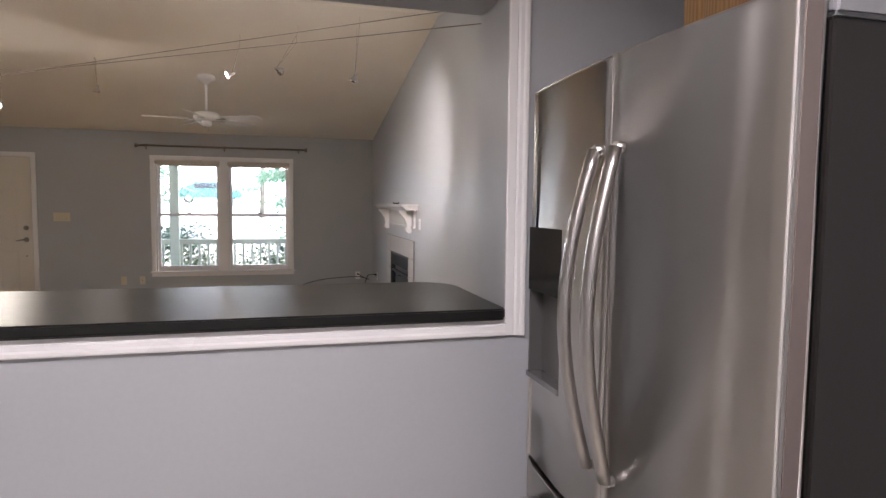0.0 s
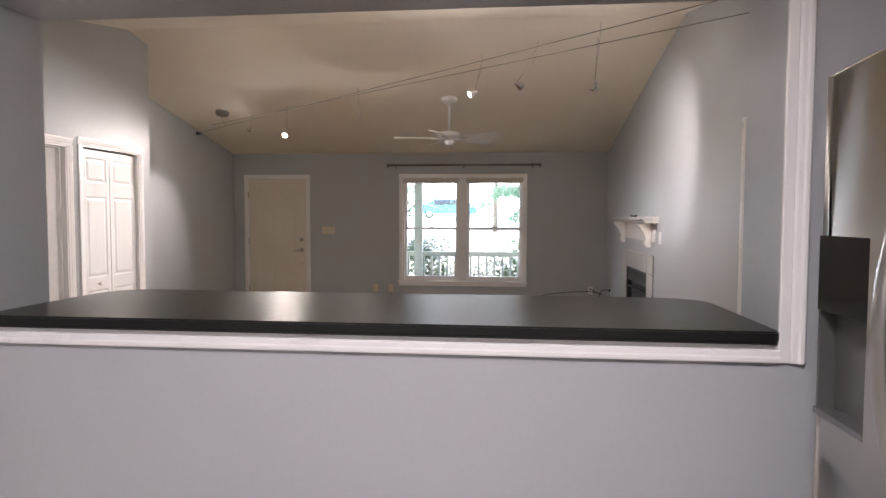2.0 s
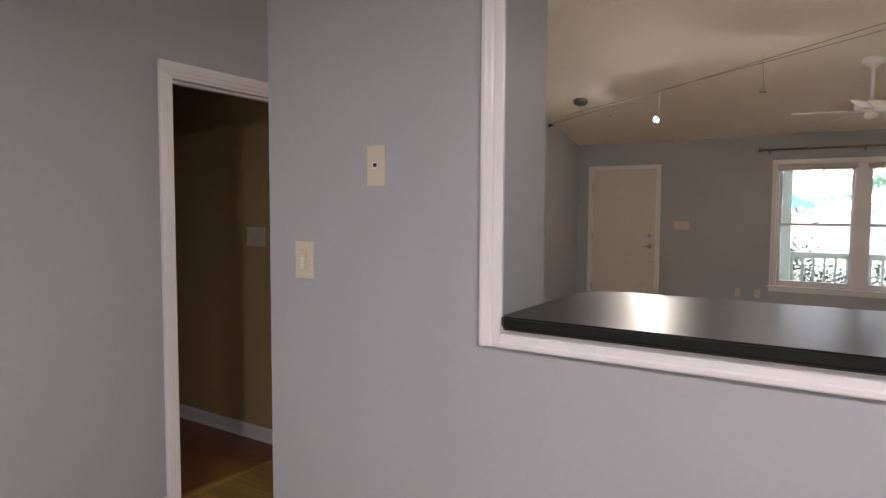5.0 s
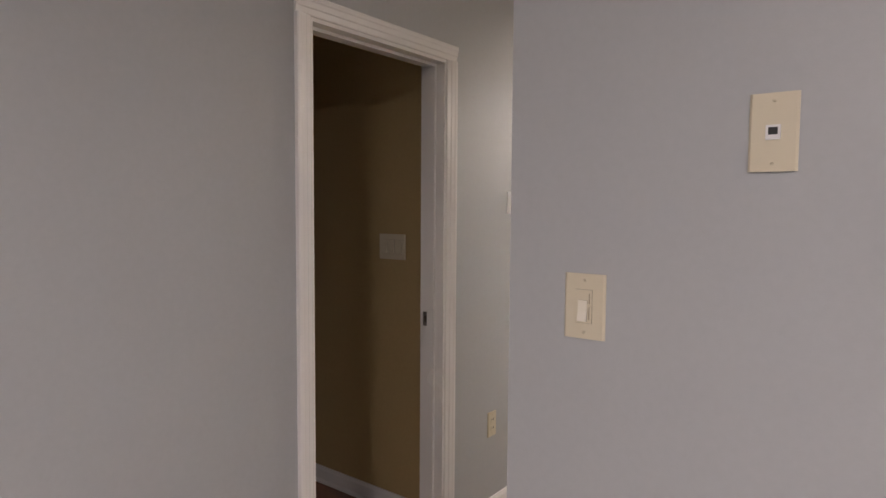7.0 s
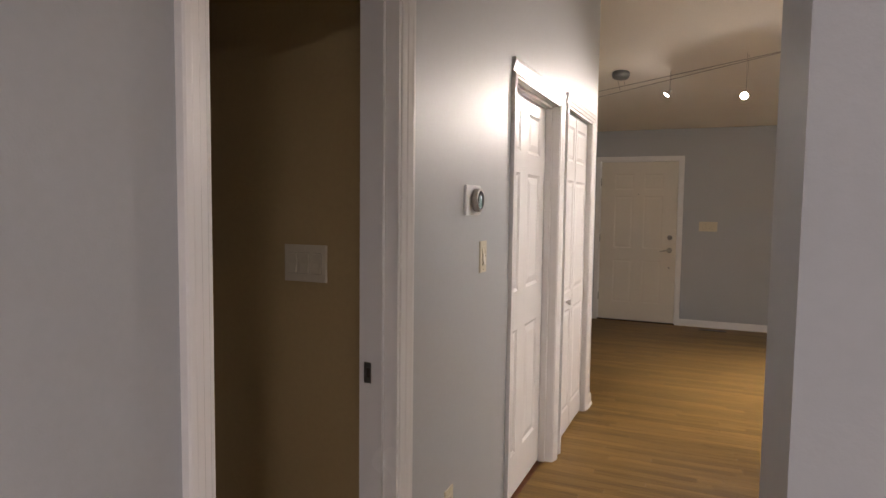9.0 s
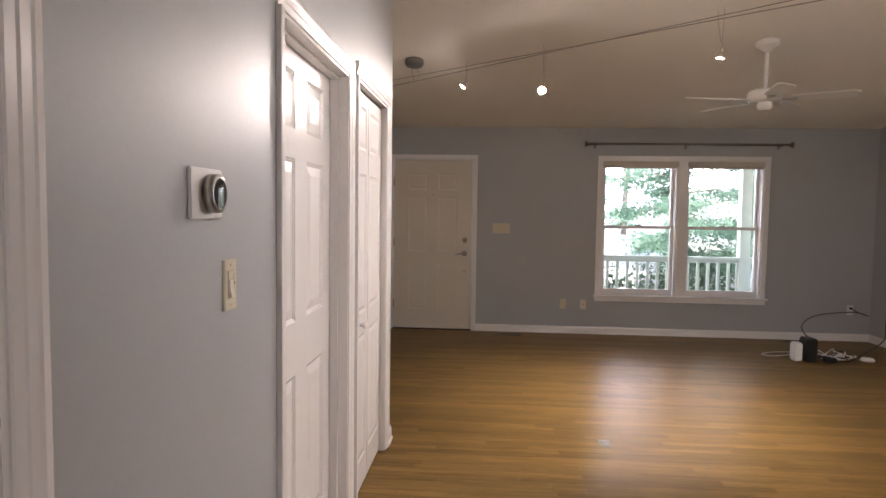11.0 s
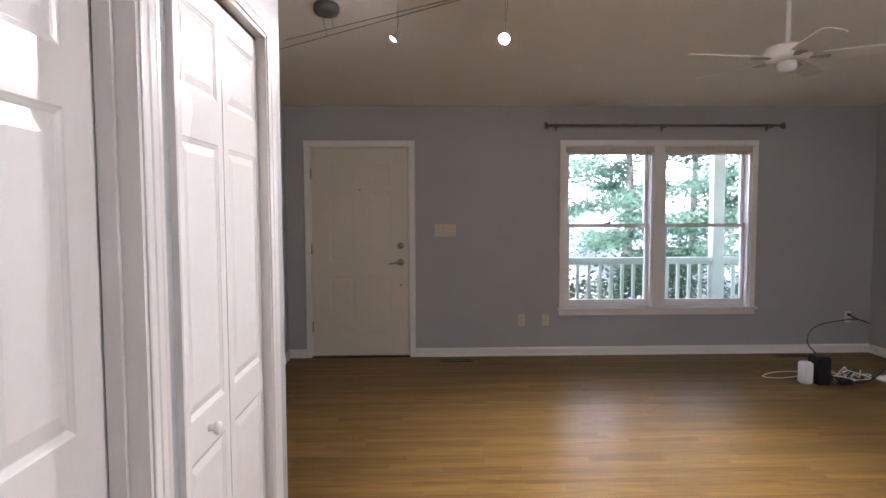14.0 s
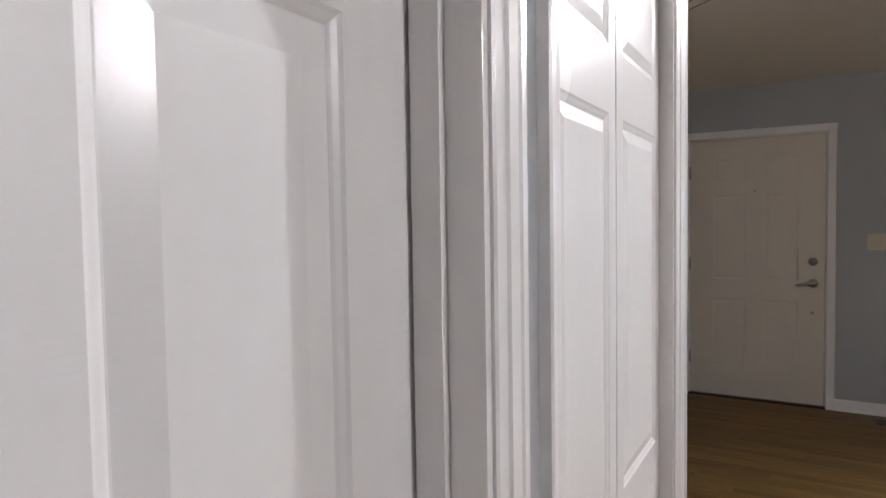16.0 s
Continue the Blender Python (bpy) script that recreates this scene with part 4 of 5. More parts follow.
def cable_system():
    root = empty("cable_lighting", (0.452, 6.165, vault(6.165)), "two taut steel lighting cables with grey transformer canopy", "cable light")
    for i in (0, 1):
        bm = bmesh.new()
        tube(bm, [on_cable(i, 0), on_cable(i, 1)], 0.0028, 6)
        held("cable", bm, CABLE, root)
        for s, d in ((0, 1), (1, -1)):
            bm = bmesh.new()
            lathe(bm, [(0.030, 0), (0.029, 0.010), (0.020, 0.030), (0.010, 0.052), (0.007, 0.085), (0, 0.087)], on_cable(i, s), (d, 0, 0), 14)
            held("anchor", bm, DARKM, root, "small grey wall anchor")
    bm = bmesh.new()
    top = Vector((0.452, 6.165, vault(6.165)))
    lathe(bm, [(0.084, 0.01), (0.086, -0.026), (0.078, -0.046), (0.045, -0.056), (0, -0.058)], top, (0, SLOPE, 1), 36)
    held("transformer_canopy", bm, CANOPYM, root, "grey dome transformer canopy")
    for i in (0, 1):
        bm = bmesh.new()
        tube(bm, [top + Vector((0.03 * (1 - 2 * i), 0, -0.06)), on_cable(i, 0.12)], 0.002, 6)
        held("feed_wire", bm, CABLE, root)


cable_system()


def cable_lamp(at, target, watts, size=90.0, blend=1.0, spill=1.0):
    """A small chrome spot that hangs from the two cables by thin rods and looks at target."""
    at, target = Vector(at), Vector(target)
    d = (target - at).normalized()
    root = empty("cable_spot", at, "small chrome spotlight hanging from the cables, lit", "spotlight", "cable spotlights")
    s = (at - ANCHOR_W).dot(ALONG) / (ANCHOR_E - ANCHOR_W).length
    knob = at - d * 0.035 + Vector((0, 0, 0.012))
    for i, ds in ((0, -0.004), (1, 0.004)):
        bm = bmesh.new()
        tube(bm, [on_cable(i, s + ds) + Vector((0, 0, 0.05)), on_cable(i, s + ds), knob], 0.0012, 5)
        held("rod", bm, CABLE, root)
    bm = bmesh.new()
    lathe(bm, [(0.009, -0.055), (0.012, -0.045), (0.012, -0.03), (0.016, -0.025), (0.028, -0.005), (0.031, 0.010), (0.029, 0.010), (0.024, 0.0), (0.012, -0.008), (0, -0.008)], at, d, 20)
    shade = held("shade", bm, CHROME, root, "chrome cone shade")
    bm = bmesh.new()
    lathe(bm, [(0.0, -0.007), (0.016, -0.005), (0.021, 0.003), (0.018, 0.010), (0, 0.0125)], at, d, 16)
    held("bulb", bm, BULB, shade, "glowing halogen bulb")
    lamp = new("spot_beam", bpy.data.lights.new("spot_beam", 'SPOT'))
    lamp.data.energy, lamp.data.spot_size, lamp.data.spot_blend, lamp.data.shadow_soft_size = watts, radians(size), blend, 0.02
    lamp.data.color = WARM
    lamp.matrix_world = look(at + d * 0.02, target)
    # the bare halogen capsule also throws light sideways
    glow = new("capsule_glow", bpy.data.lights.new("capsule_glow", 'POINT'))
    glow.data.energy, glow.data.shadow_soft_size, glow.data.color = GLOW_W * spill, 0.012, WARM
    glow.matrix_world = Matrix.Translation(at + d * 0.032)


cable_lamp((0.908, 5.905, 2.521), (XC, 5.75, 1.2), A_W, 62, spill=0.3)
cable_lamp((1.542, 5.430, 2.395), (0.70, 2.7, 0.75), B_W, 88, spill=0.45)
cable_lamp((2.596, 4.648, 2.451), (2.20, 5.15, 0.0), C_W, 80)
cable_lamp((3.777, 3.535, 2.455), (0.50, 2.95, 1.15), D_W, 60)
cable_lamp((4.164, 3.145, 2.428), (XE, 4.45, 1.95), E_W, 66)
cable_lamp((4.666, 2.933, 2.357), (4.1, 4.2, 0.0), F_W, 92)


# ---- kitchen and hall ceiling lamps ----
def flush_lamp(x, y, z, watts, color, size=0.28, name="ceiling_lamp", label="round flush ceiling lamp with white glass, lit"):
    root = empty(name, (x, y, z), label, "ceiling lamp")
    bm = bmesh.new()
    lathe(bm, [(size / 2 + 0.01, 0), (size / 2 + 0.01, -0.02), (size / 2, -0.022), (0, -0.022)], (x, y, z), sides=32)
    held("base", bm, TRIM, root)
    bm = bmesh.new()
    lathe(bm, [(size / 2, -0.022), (size / 2 - 0.02, -0.05), (size / 4, -0.065), (0, -0.068)], (x, y, z), sides=32)
    held("diffuser", bm, bulb("lamp_glass", 2.5, color), root, "glowing white glass diffuser")
    lamp = new("ceiling_glow", bpy.data.lights.new("ceiling_glow", 'AREA'))
    lamp.data.shape, lamp.data.size, lamp.data.energy, lamp.data.color = 'DISK', size, watts, color
    lamp.matrix_world = Matrix.Translation((x, y, z - 0.075))


for x, y, k in ((2.1, -1.8, 0.64), (4.05, -1.4, 1.40)):
    flush_lamp(x, y, KC, K_W * k, KWARM, 0.34)


# ---- fireplace ----
def fireplace():
    root = empty("fireplace", (XE, 5.82, 0), "grey tiled fireplace with black metal firebox", "fireplace", kind="structure")
    y0, y1, zt = 5.0, 6.645, 1.075
    held("firebox", boxes((XE + 0.14, FY0, 0, XE + 0.15, FY1, FZ), (XE + 0.001, FY0, 0, XE + 0.14, FY0 + 0.01, FZ), (XE + 0.001, FY1 - 0.01, 0, XE + 0.14, FY1, FZ), (XE + 0.001, FY0, FZ - 0.01, XE + 0.14, FY1, FZ), (XE + 0.001, FY0, 0, XE + 0.14, FY1, 0.02)), SOOT, root, "black metal firebox")
    bm = boxes((XE - 0.006, FY0, 0.01, XE + 0.02, FY0 + 0.035, FZ), (XE - 0.006, FY1 - 0.035, 0.01, XE + 0.02, FY1, FZ), (XE - 0.006, FY0 + 0.035, FZ - 0.03, XE + 0.02, FY1 - 0.035, FZ), (XE - 0.006, FY0 + 0.035, 0.01, XE + 0.02, FY1 - 0.035, 0.05))
    held("metal_frame", bm, BLACKP, root, "black metal frame")
    for k in range(6):
        held("louver", boxes((XE - 0.002, FY0 + 0.036, FZ - 0.05 - k * 0.022, XE + 0.018, FY1 - 0.036, FZ - 0.036 - k * 0.022)), BLACKP, root)
    held("screen_bar", boxes((XE + 0.0, FY0 + 0.036, 0.62, XE + 0.02, FY1 - 0.036, 0.64)), BLACKP, root)
    held("glass_front", boxes((XE + 0.022, FY0 + 0.036, 0.05, XE + 0.026, FY1 - 0.036, 0.72)), CARGLASS, root, "dark glass front")
    held("grout_bed", boxes((XE - 0.006, y0, 0.0, XE - 0.0005, FY0, zt), (XE - 0.006, FY1, 0.0, XE - 0.0005, y1, zt), (XE - 0.006, FY0, FZ, XE - 0.0005, FY1, zt)), GROUT, root)
    g = 0.003
    cells = []
    h = FZ / 4
    for a, b in ((y0, FY0), (FY1, y1)):
        for k in range(4):
            cells.append((a, b, k * h, (k + 1) * h))
        cells.append((a, b, FZ, zt))
    n = 4
    w = (FY1 - FY0) / n
    for k in range(n):
        cells.append((FY0 + k * w, FY0 + (k + 1) * w, FZ, zt))
    for a, b, c, d in cells:
        bm = boxes((XE - 0.012, a + g, c + g, XE - 0.004, b - g, d - g))
        soften(bm, 0.002, 1)
        held("tile", bm, TILE, root)
    hearth = empty("hearth", (5.4, 5.82, 0), "grey tiled hearth flush with the floor", "hearth", kind="structure")
    held("grout_bed", boxes((5.25, 4.98, -0.012, XE - 0.013, 6.67, 0.003)), GROUT, hearth)
    m = 6
    w = (6.67 - 4.98) / m
    for k in range(m):
        bm = boxes((5.253, 4.98 + k * w + g, 0.0, XE - 0.015, 4.98 + (k + 1) * w - g, 0.008))
        soften(bm, 0.002, 1)
        held("tile", bm, TILE, hearth)


fireplace()


def mantel():
    root = empty("mantel_shelf", (XE, 5.77, 1.46), "white wooden mantel shelf with two scrolled corbels", "mantel shelf")
    y0, y1 = 4.80, 6.74
    bm = boxes((XE - 0.19, y0, 1.452, XE, y1, 1.475))
    soften(bm, 0.004)
    held("shelf", bm, TRIM, root)
    bm = bmesh.new()
    prism(bm, [(0, 0), (0.165, 0), (0.160, -0.014), (0.145, -0.020), (0.140, -0.034), (0.120, -0.04), (0.0, -0.04)], (XE, y0 + 0.03, 1.4515), (-1, 0, 0), (0, 0, 1), (0, y1 - y0 - 0.06, 0))
    held("crown_moulding", bm, TRIM, root)
    held("frieze", boxes((XE - 0.022, y0 + 0.14, 1.235, XE, y1 - 0.14, 1.412)), TRIM, root)
    bm = boxes((XE - 0.034, y0 + 0.13, 1.215, XE, y1 - 0.13, 1.2345))
    soften(bm, 0.004)
    held("frieze_bead", bm, TRIM, root)
    scroll = [(0.0, 0.0), (0.140, 0.0), (0.146, -0.012), (0.138, -0.026), (0.116, -0.046), (0.090, -0.078), (0.066, -0.116), (0.052, -0.156), (0.050, -0.182), (0.060, -0.204), (0.062, -0.226), (0.050, -0.246), (0.030, -0.254), (0.0, -0.254)]
    for y in (y0 + 0.24, y1 - 0.33):
        bm = bmesh.new()
        prism(bm, scroll, (XE - 0.0225, y, 1.411), (-1, 0, 0), (0, 0, 1), (0, 0.09, 0))
        soften(bm, 0.006)
        held("corbel", bm, TRIM, root, "scrolled white corbel")
    bm = bmesh.new()
    for a in range(7):
        t = a / 6 * math.tau
        tube(bm, [(XE - 0.11 + 0.03 * math.cos(t), 5.5 + 0.07 * math.sin(t), 1.477), (XE - 0.11 + 0.035 * math.cos(t + 1.2), 5.5 + 0.09 * math.sin(t + 1.2), 1.487 + 0.004 * (a % 3))], 0.005, 5)
    thing("coiled_cable", bm, BLACKP, "small coil of black cable on the mantel", "cable")


mantel()


# ---- floor fittings and the electronics in the corner ----
def floor_vent(x, y):
    root = empty("floor_vent", (x, y, 0), "brown metal floor register by the window wall", "floor vent", "floor vents")
    held("frame", boxes((x - 0.15, y - 0.05, 0.0, x + 0.15, y - 0.04, 0.005), (x - 0.15, y + 0.04, 0.0, x + 0.15, y + 0.05, 0.005), (x - 0.15, y - 0.04, 0.0, x - 0.14, y + 0.04, 0.005), (x + 0.14, y - 0.04, 0.0, x + 0.15, y + 0.04, 0.005)), BRASSV, root)
    held("backing", boxes((x - 0.14, y - 0.04, -0.001, x + 0.14, y + 0.04, 0.0015)), BLACKP, root)
    for k in range(14):
        held("slat", boxes((x - 0.135 + k * 0.02, y - 0.04, 0.0015, x - 0.129 + k * 0.02, y + 0.04, 0.004)), BRASSV, root)


floor_vent(1.39, 7.81)
floor_vent(4.70, 7.87)


def floor_box():
    x, y = 1.905, 4.415
    root = empty("floor_outlet", (x, y, 0), "brass floor outlet plate set in the oak floor", "outlet")
    bm = boxes((x - 0.036, y - 0.058, 0.0, x + 0.036, y + 0.058, 0.005))
    soften(bm, 0.002, 1)
    held("plate", bm, material("dull_brass", (0.20, 0.19, 0.15), 0.55, 0.2, grain=0.15), root)
    for s in (-1, 1):
        bm = bmesh.new()
        lathe(bm, [(0.019, 0.004), (0.019, 0.0065), (0.015, 0.0075), (0, 0.0075)], (x, y + s * 0.026, 0), sides=20)
        held("cover", bm, BRONZE, root)


floor_box()


def electronics():
    bm = boxes((4.20, 6.86, 0.003, 4.285, 6.96, 0.185))
    soften(bm, 0.012, 3)
    thing("modem", bm, WHITEP, "upright white modem on the oak floor", "modem")
    root = empty("router", (4.36, 6.90, 0), "upright black router on the oak floor", "router")
    bm = boxes((4.31, 6.84, 0.003, 4.415, 7.0, 0.225))
    soften(bm, 0.006, 2)
    held("body", bm, BLACKP, root)
    bm = boxes((4.318, 6.85, 0.226, 4.407, 6.99, 0.232))
    held("top_grille", bm, DARKM, root)
    rnd = random.Random(4)

    def wire(name, label, pts, r, mat, cat="cable"):
        # a smooth line through the points
        p = [Vector(q) for q in pts]
        p = [p[0] * 2 - p[1]] + p + [p[-1] * 2 - p[-2]]
        out = []
        for i in range(1, len(p) - 2):
            for k in range(8):
                t = k / 8
                out.append(0.5 * ((2 * p[i]) + (p[i + 1] - p[i - 1]) * t + (2 * p[i - 1] - 5 * p[i] + 4 * p[i + 1] - p[i + 2]) * t * t + (3 * p[i] - p[i - 1] - 3 * p[i + 1] + p[i + 2]) * t ** 3))
        out.append(p[-2])
        bm = bmesh.new()
        tube(bm, out, r, 6)
        return thing(name, bm, mat, label, cat)

    wire("power_cable", "black cable looping up to the window wall outlet", [(4.42, 6.95, 0.02), (4.44, 7.0, 0.16), (4.40, 7.15, 0.30), (4.75, 7.55, 0.36), (5.3, 7.85, 0.36), (5.50, 7.90, 0.31), (5.42, 7.94, 0.34), (5.345, 7.985, 0.384)], 0.006, BLACKP)
    wire("power_cable", "black cable running to the fireplace wall outlet", [(4.55, 6.92, 0.007), (4.75, 6.90, 0.01), (4.95, 6.98, 0.08), (5.25, 7.2, 0.17), (5.36, 7.36, 0.30), (5.42, 7.44, 0.42), (5.50, 7.50, 0.43), (5.55, 7.53, 0.42)], 0.006, BLACKP)
    wire("data_cable", "tangled white data cable on the oak floor", [(4.24, 6.97, 0.05), (4.1, 7.05, 0.008), (4.0, 7.12, 0.008), (4.2, 7.25, 0.008), (4.5, 7.2, 0.02), (4.75, 7.15, 0.008), (4.9, 7.05, 0.03), (4.7, 6.95, 0.01), (4.55, 7.02, 0.015)], 0.004, WHITEP)
    for j in range(4):
        pts = [(4.56 + rnd.uniform(-0.14, 0.2), 6.9 + rnd.uniform(-0.12, 0.16), 0.008 + rnd.uniform(0, 0.10)) for _ in range(7)]
        wire("data_cable" if j % 2 else "power_cable", "tangled white data cable on the oak floor" if j % 2 else "tangled black power cable on the oak floor", pts, 0.005, WHITEP if j % 2 else BLACKP)
    bm = boxes((4.50, 6.83, 0.0, 4.60, 6.90, 0.045))
    soften(bm, 0.008, 2)
    thing("power_adapter", bm, BLACKP, "black power adapter among the cables", "power adapter")
    bm = bmesh.new()
    lathe(bm, [(0.06, 0), (0.065, 0.01), (0.05, 0.03), (0.0, 0.034)], (4.97, 6.98, 0.0), sides=20)
    thing("power_adapter", bm, WHITEP, "round white adapter on the oak floor", "power adapter")
    bm = boxes((4.72, 7.1, 0.0, 4.80, 7.15, 0.04))
    soften(bm, 0.006, 2)
    thing("power_adapter", bm, WHITEP, "small white plug on the oak floor", "power adapter")
    for x, y, z, n in ((5.345, YN - 0.008, 0.384, (0, -1, 0)), (XE - 0.008, 7.53, 0.42, (-1, 0, 0))):
        bm = bmesh.new()
        lathe(bm, [(0.014, 0), (0.014, 0.02), (0.008, 0.03), (0, 0.031)], (x, y, z), n, 12)
        thing("plug", bm, BLACKP, "black power plug in the wall outlet", "plug")


electronics()


# ---- porch and garden ----
def porch():
    thing("porch_floor", boxes((-2.5, YN + 0.152, -0.25, 8.5, 9.85, -0.06)), DECK, "grey painted porch boards", "porch floor", kind="structure")
    thing("porch_roof", boxes((-2.5, YN + 0.152, 2.55, 8.5, 10.1, 2.75), (-2.5, 9.55, 2.30, 8.5, 9.70, 2.55)), PORCHW, "pale green porch ceiling and beam", "porch roof", kind="structure")
    root = empty("porch_railing", (3.5, 9.65, -0.06), "pale green wooden porch railing with square balusters", "railing")
    held("top_rail", boxes((-2.5, 9.585, 0.80, 8.5, 9.715, 0.84), (-2.5, 9.625, 0.755, 8.5, 9.675, 0.7995)), PORCHW, root)
    held("bottom_rail", boxes((-2.5, 9.625, 0.03, 8.5, 9.675, 0.08)), PORCHW, root)
    for k in range(76):
        x = -2.4 + k * 0.142
        held("baluster", boxes((x, 9.632, 0.0805, x + 0.036, 9.668, 0.7545)), PORCHW, root)
    for x in (-2.1, 0.15, 2.42, 4.70, 6.98):
        p = empty("porch_post", (x + 0.07, 9.65, -0.06), "square pale green wooden porch post", "post", "porch posts")
        bm = boxes((x, 9.58, -0.06, x + 0.14, 9.72, 2.2995))
        soften(bm, 0.006, 1)
        held("shaft", bm, PORCHW, p)
        held("base_trim", boxes((x - 0.015, 9.565, -0.06, x + 0.155, 9.735, 0.10)), PORCHW, p)


porch()


def ground():
    """One sheet that falls to the porch's foot and rises to the street."""
    bm = bmesh.new()
    ys = [-60, -20, 9, 11, 13, 16, 20, 25, 30, 40, 60, 120, 400, 1500]
    zs = [-0.8, -0.8, -0.8, -0.7, -0.5, -0.1, 0.4, 0.9, 1.1, 1.3, 1.5, 2, 3, 3]
    xs = [-1500, -300, -80, -40, -20, -8, 0, 8, 20, 40, 80, 300, 1500]
    rows = [[bm.verts.new((x, y, z + (0.12 * noise.noise((x * 0.2, y * 0.2, 0)) if 10 < y < 60 else 0))) for x in xs] for y, z in zip(ys, zs)]
    for r0, r1 in zip(rows, rows[1:]):
        for i in range(len(xs) - 1):
            bm.faces.new((r0[i], r0[i + 1], r1[i + 1], r1[i]))
    thing("ground", bm, GROUNDM, "pale sunlit gravel and lawn", "ground", kind="structure")


ground()


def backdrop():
    """Glowing sheet added as bright distance and daylight far beyond the garden."""
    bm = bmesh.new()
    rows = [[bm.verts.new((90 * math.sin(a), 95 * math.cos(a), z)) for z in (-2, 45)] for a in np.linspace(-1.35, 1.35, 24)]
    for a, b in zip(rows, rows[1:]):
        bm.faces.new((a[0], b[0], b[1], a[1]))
    thing("backdrop", bm, material("backdrop_glow", (0.90, 0.95, 1.0), 1.0, emit=1.1), "self-lit sheet standing in for the bright distance", "backdrop", kind="structure")


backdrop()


def ground_z(y):
    return float(np.interp(y, [9, 11, 13, 16, 20, 25, 30, 40, 60], [-0.8, -0.7, -0.5, -0.1, 0.4, 0.9, 1.1, 1.3, 1.5]))


def leaves(bm, rnd, center, spread, count, size):
    """Loose sprays of small leaves round a point."""
    c = Vector(center)
    for _ in range(count):
        p = c + Vector((rnd.gauss(0, spread[0]), rnd.gauss(0, spread[1]), rnd.gauss(0, spread[2])))
        d = Vector((rnd.uniform(-1, 1), rnd.uniform(-1, 1), rnd.uniform(-0.7, 0.3))).normalized()
        a = d.orthogonal().normalized()
        s = size * rnd.uniform(0.6, 1.4)
        vs = [bm.verts.new(p + q) for q in (Vector((0, 0, 0)), d * s * 0.5 + a * s * 0.22, d * s, d * s * 0.5 - a * s * 0.22)]
        bm.faces.new(vs)


def tree(x, y, height, seed, reach=2.2, dense=34, low=0.25):
    rnd = random.Random(seed)
    z = ground_z(y) - 0.1
    root = empty("tree", (x, y, z), "leafy green garden tree with layered boughs", "tree", "garden trees")
    bm = bmesh.new()
    tube(bm, [(x, y, z), (x + 0.06, y, z + height * 0.4), (x - 0.05, y + 0.08, z + height * 0.75), (x, y, z + height)], [0.11, 0.085, 0.05, 0.015], 9)
    lb = bmesh.new()
    for k in range(26):
        h = height * (low + (1 - low) * k / 26)
        a = rnd.uniform(0, math.tau)
        ln = reach * (1.05 - (h / height) * 0.7) * rnd.uniform(0.7, 1.15)
        tip = Vector((x + ln * math.cos(a), y + ln * math.sin(a), z + h - 0.12 * ln + rnd.uniform(-0.1, 0.2)))
        base = Vector((x, y, z + h))
        tube(bm, [base, base.lerp(tip, 0.5) + Vector((0, 0, 0.12)), tip], [0.035, 0.02, 0.008], 5)
        for j in range(5):
            q = base.lerp(tip, 0.3 + 0.175 * j)
            leaves(lb, rnd, q, (0.28, 0.28, 0.10), dense * 2, 0.105)
    held("trunk", bm, BARK, root)
    held("crown", lb, LEAF, root)


tree(5.6, 15.6, 5.8, 1, 2.2, 85, 0.1)
tree(7.1, 13.4, 6.4, 2, 2.4, 90, 0.1)
tree(8.8, 15.5, 7.0, 3, 3.0)
tree(0.7, 17.5, 7.0, 4, 2.4, 30)
tree(11.5, 14.0, 7.0, 6, 3.0, 26)
tree(-2.6, 16.0, 6.5, 7, 2.6, 26)
tree(5.9, 23.0, 8.0, 8, 3.2, 60, 0.08)
tree(3.6, 24.5, 7.5, 12, 2.6, 44, 0.1)
tree(9.0, 20.0, 8.0, 9, 3.2, 50, 0.2)


def shrub(x, y, w, h, seed):
    rnd = random.Random(seed)
    z = ground_z(y) - 0.05
    root = empty("shrub", (x, y, z), "dense dark green shrub behind the railing", "shrub", "porch shrubs")
    bm, lb = bmesh.new(), bmesh.new()
    for k in range(12):
        a, r = rnd.uniform(0, math.tau), rnd.uniform(0.2, 1.0) * w
        tip = Vector((x + r * math.cos(a), y + r * 0.6 * math.sin(a), z + h * rnd.uniform(0.55, 1.0)))
        tube(bm, [(x + 0.05 * math.cos(a), y + 0.05 * math.sin(a), z), tip], [0.02, 0.006], 5)
        leaves(lb, rnd, tip, (0.20, 0.16, 0.16), 150, 0.075)
    held("stems", bm, BARK, root)
    held("foliage", lb, SHRUB, root)


for i, x in enumerate((0.6, 1.5, 2.3, 3.2, 4.1, 5.0, 5.9, 6.8)):
    shrub(x, 10.7 + 0.25 * (i % 3), 0.55, 1.15 + 0.2 * ((i * 7) % 3), 20 + i)


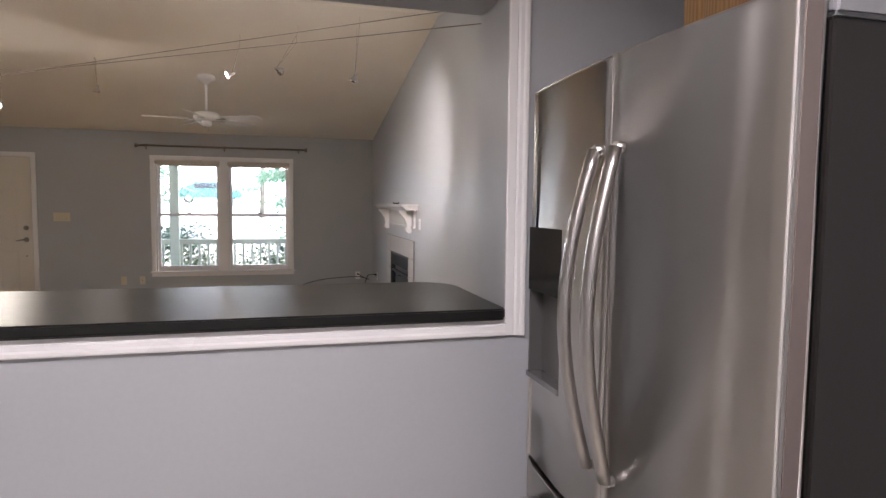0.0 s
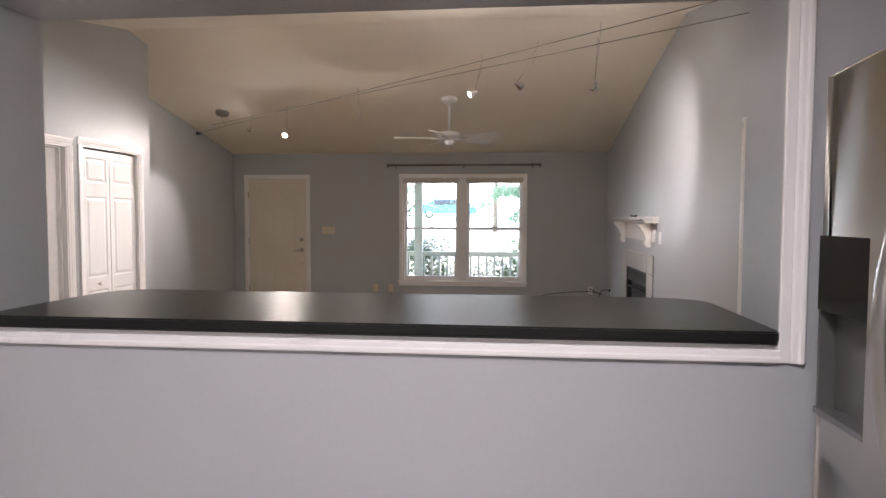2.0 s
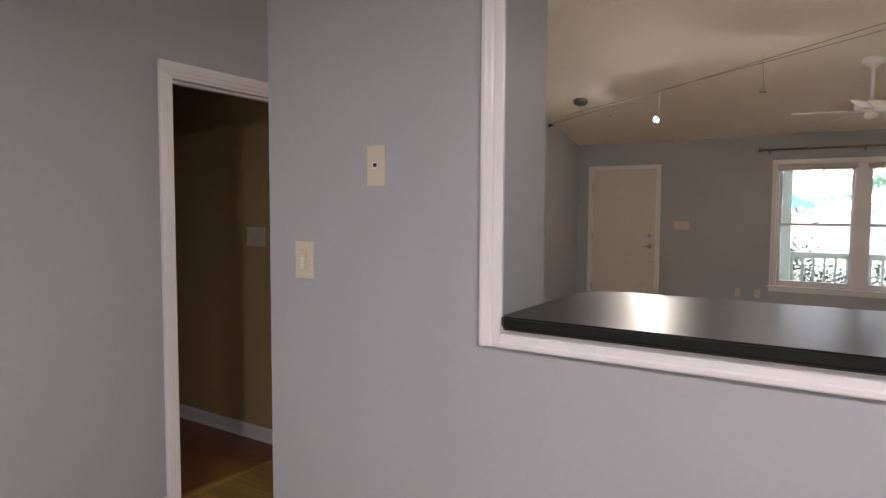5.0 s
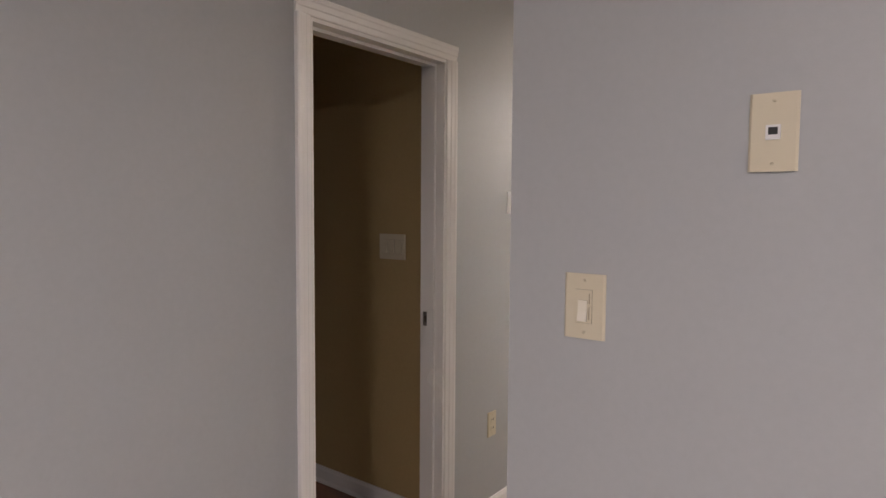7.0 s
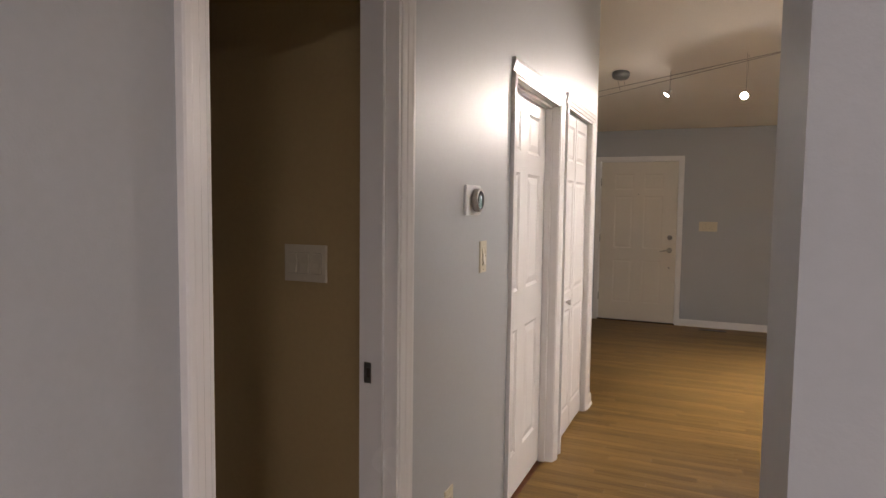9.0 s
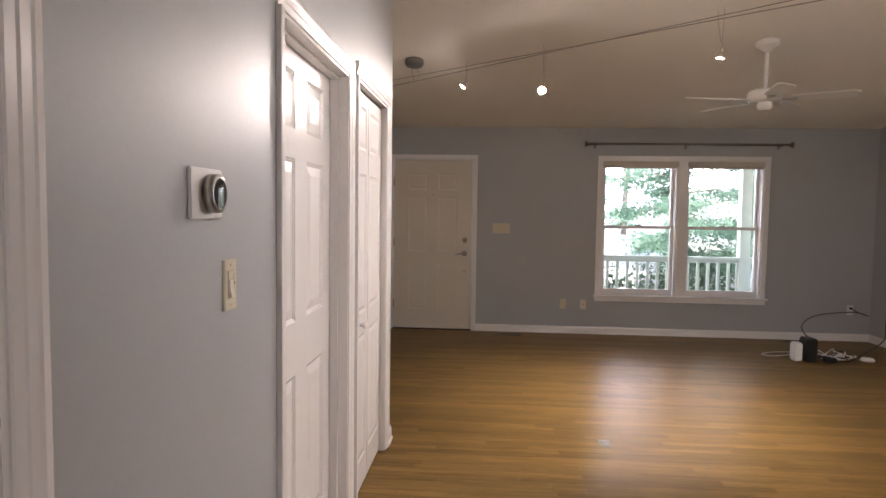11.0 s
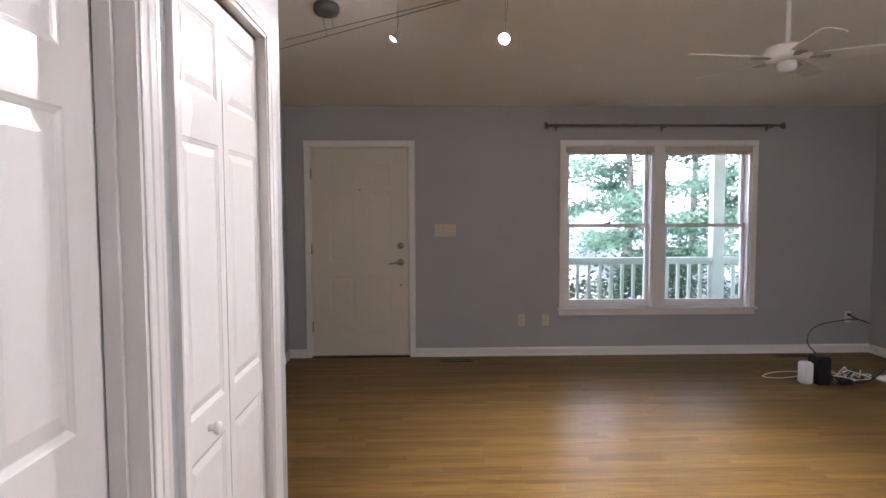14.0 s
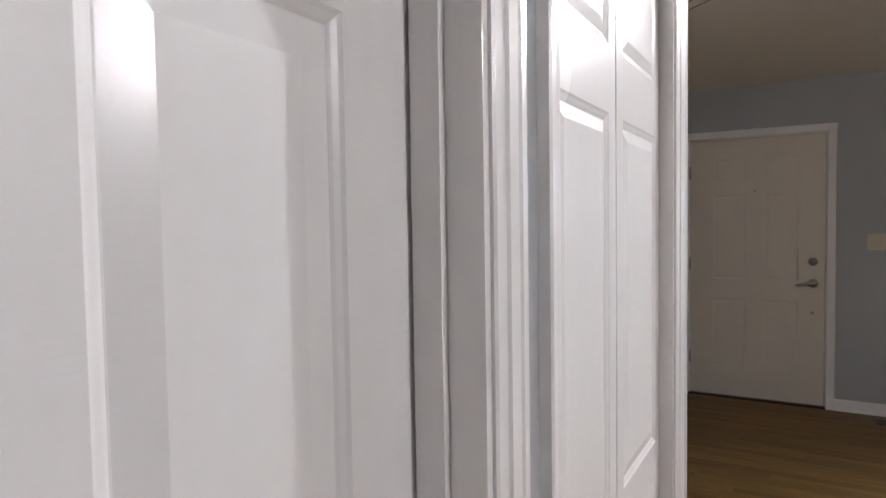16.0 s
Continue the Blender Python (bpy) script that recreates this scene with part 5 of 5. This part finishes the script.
def car():
    cx, cy, z = -0.2, 44.0, ground_z(44.0)
    root = empty("car", (cx, cy, z), "blue parked car across the sunlit drive", "car")
    bm = bmesh.new()
    prism(bm, [(-2.1, 0.35), (2.1, 0.35), (2.15, 0.75), (1.4, 0.92), (0.8, 1.42), (-0.9, 1.46), (-1.6, 0.98), (-2.15, 0.85)], (cx, cy - 0.85, z), (1, 0, 0), (0, 0, 1), (0, 1.7, 0))
    soften(bm, 0.06, 2)
    held("body", bm, CARBLUE, root)
    held("side_window", boxes((cx - 1.0, cy - 0.86, z + 0.97, cx + 0.85, cy - 0.845, z + 1.34)), CARGLASS, root)
    for x in (-1.3, 1.35):
        bm = bmesh.new()
        lathe(bm, [(0.32, 0), (0.34, 0.02), (0.34, 0.18), (0.32, 0.2), (0, 0.2)], (cx + x, cy - 0.84, z + 0.34), (0, 1, 0), 24)
        wheel = held("wheel", bm, RUBBER, root)
        bm = bmesh.new()
        lathe(bm, [(0.2, -0.012), (0.2, 0.01), (0, 0.01)], (cx + x, cy - 0.84, z + 0.34), (0, 1, 0), 20)
        held("rim", bm, NICKEL, wheel)


car()


# ---- oak strip floor ----
def oak_floor():
    """Strips 57 mm wide along the room's width; those in the middle of the walk are pieces of their own."""
    rnd = random.Random(9)
    floor = bpy.data.objects["floor"]
    w, gap, top, depth = 0.057, 0.0003, 0.0, 0.014
    shapes = {}

    def strip_mesh(length):
        key = round(length, 2)
        if key not in shapes:
            bm = bmesh.new()
            prism(bm, [(gap, -depth + 0.001), (w - gap, -depth + 0.001), (w - gap, -0.0005), (w - gap - 0.0005, 0), (gap + 0.0005, 0), (gap, -0.0005)], (0.0006, 0, 0), (0, 1, 0), (0, 0, 1), (key - 0.0012, 0, 0))
            bmesh.ops.recalc_face_normals(bm, faces=bm.faces)
            me = bpy.data.meshes.new("plank")
            bm.to_mesh(me)
            bm.free()
            me.materials.append(OAK)
            shapes[key] = me
        return shapes[key]

    rest = bmesh.new()
    made = 0
    y = -3.2
    while y < YN:
        x = XW if y < YJ else XC
        x -= 0.058
        end = XE
        first = True
        while x < end - 0.02:
            length = round(rnd.choice((0.45, 0.6, 0.75, 0.9, 1.1, 1.35)) * (rnd.uniform(0.3, 1) if first else 1), 2)
            first = False
            length = min(length, round(end - x, 2))
            if length < 0.05:
                break
            if 2.9 < y < 5.7 and 0.4 < x < 4.2 and made < 300:
                ob = new("plank", strip_mesh(length))
                ob.parent = floor
                ob.location = (x, y, top)
                made += 1
            else:
                prism(rest, [(gap, -depth + 0.001), (w - gap, -depth + 0.001), (w - gap, -0.0005), (w - gap - 0.0005, 0), (gap + 0.0005, 0), (gap, -0.0005)], (x + 0.0006, y, top), (0, 1, 0), (0, 0, 1), (length - 0.0012, 0, 0))
            x += length
        y += w
    tagged(part("plank_field", rest, OAK, floor), "oak strips of the rest of the floor", kind="stuff")


oak_floor()
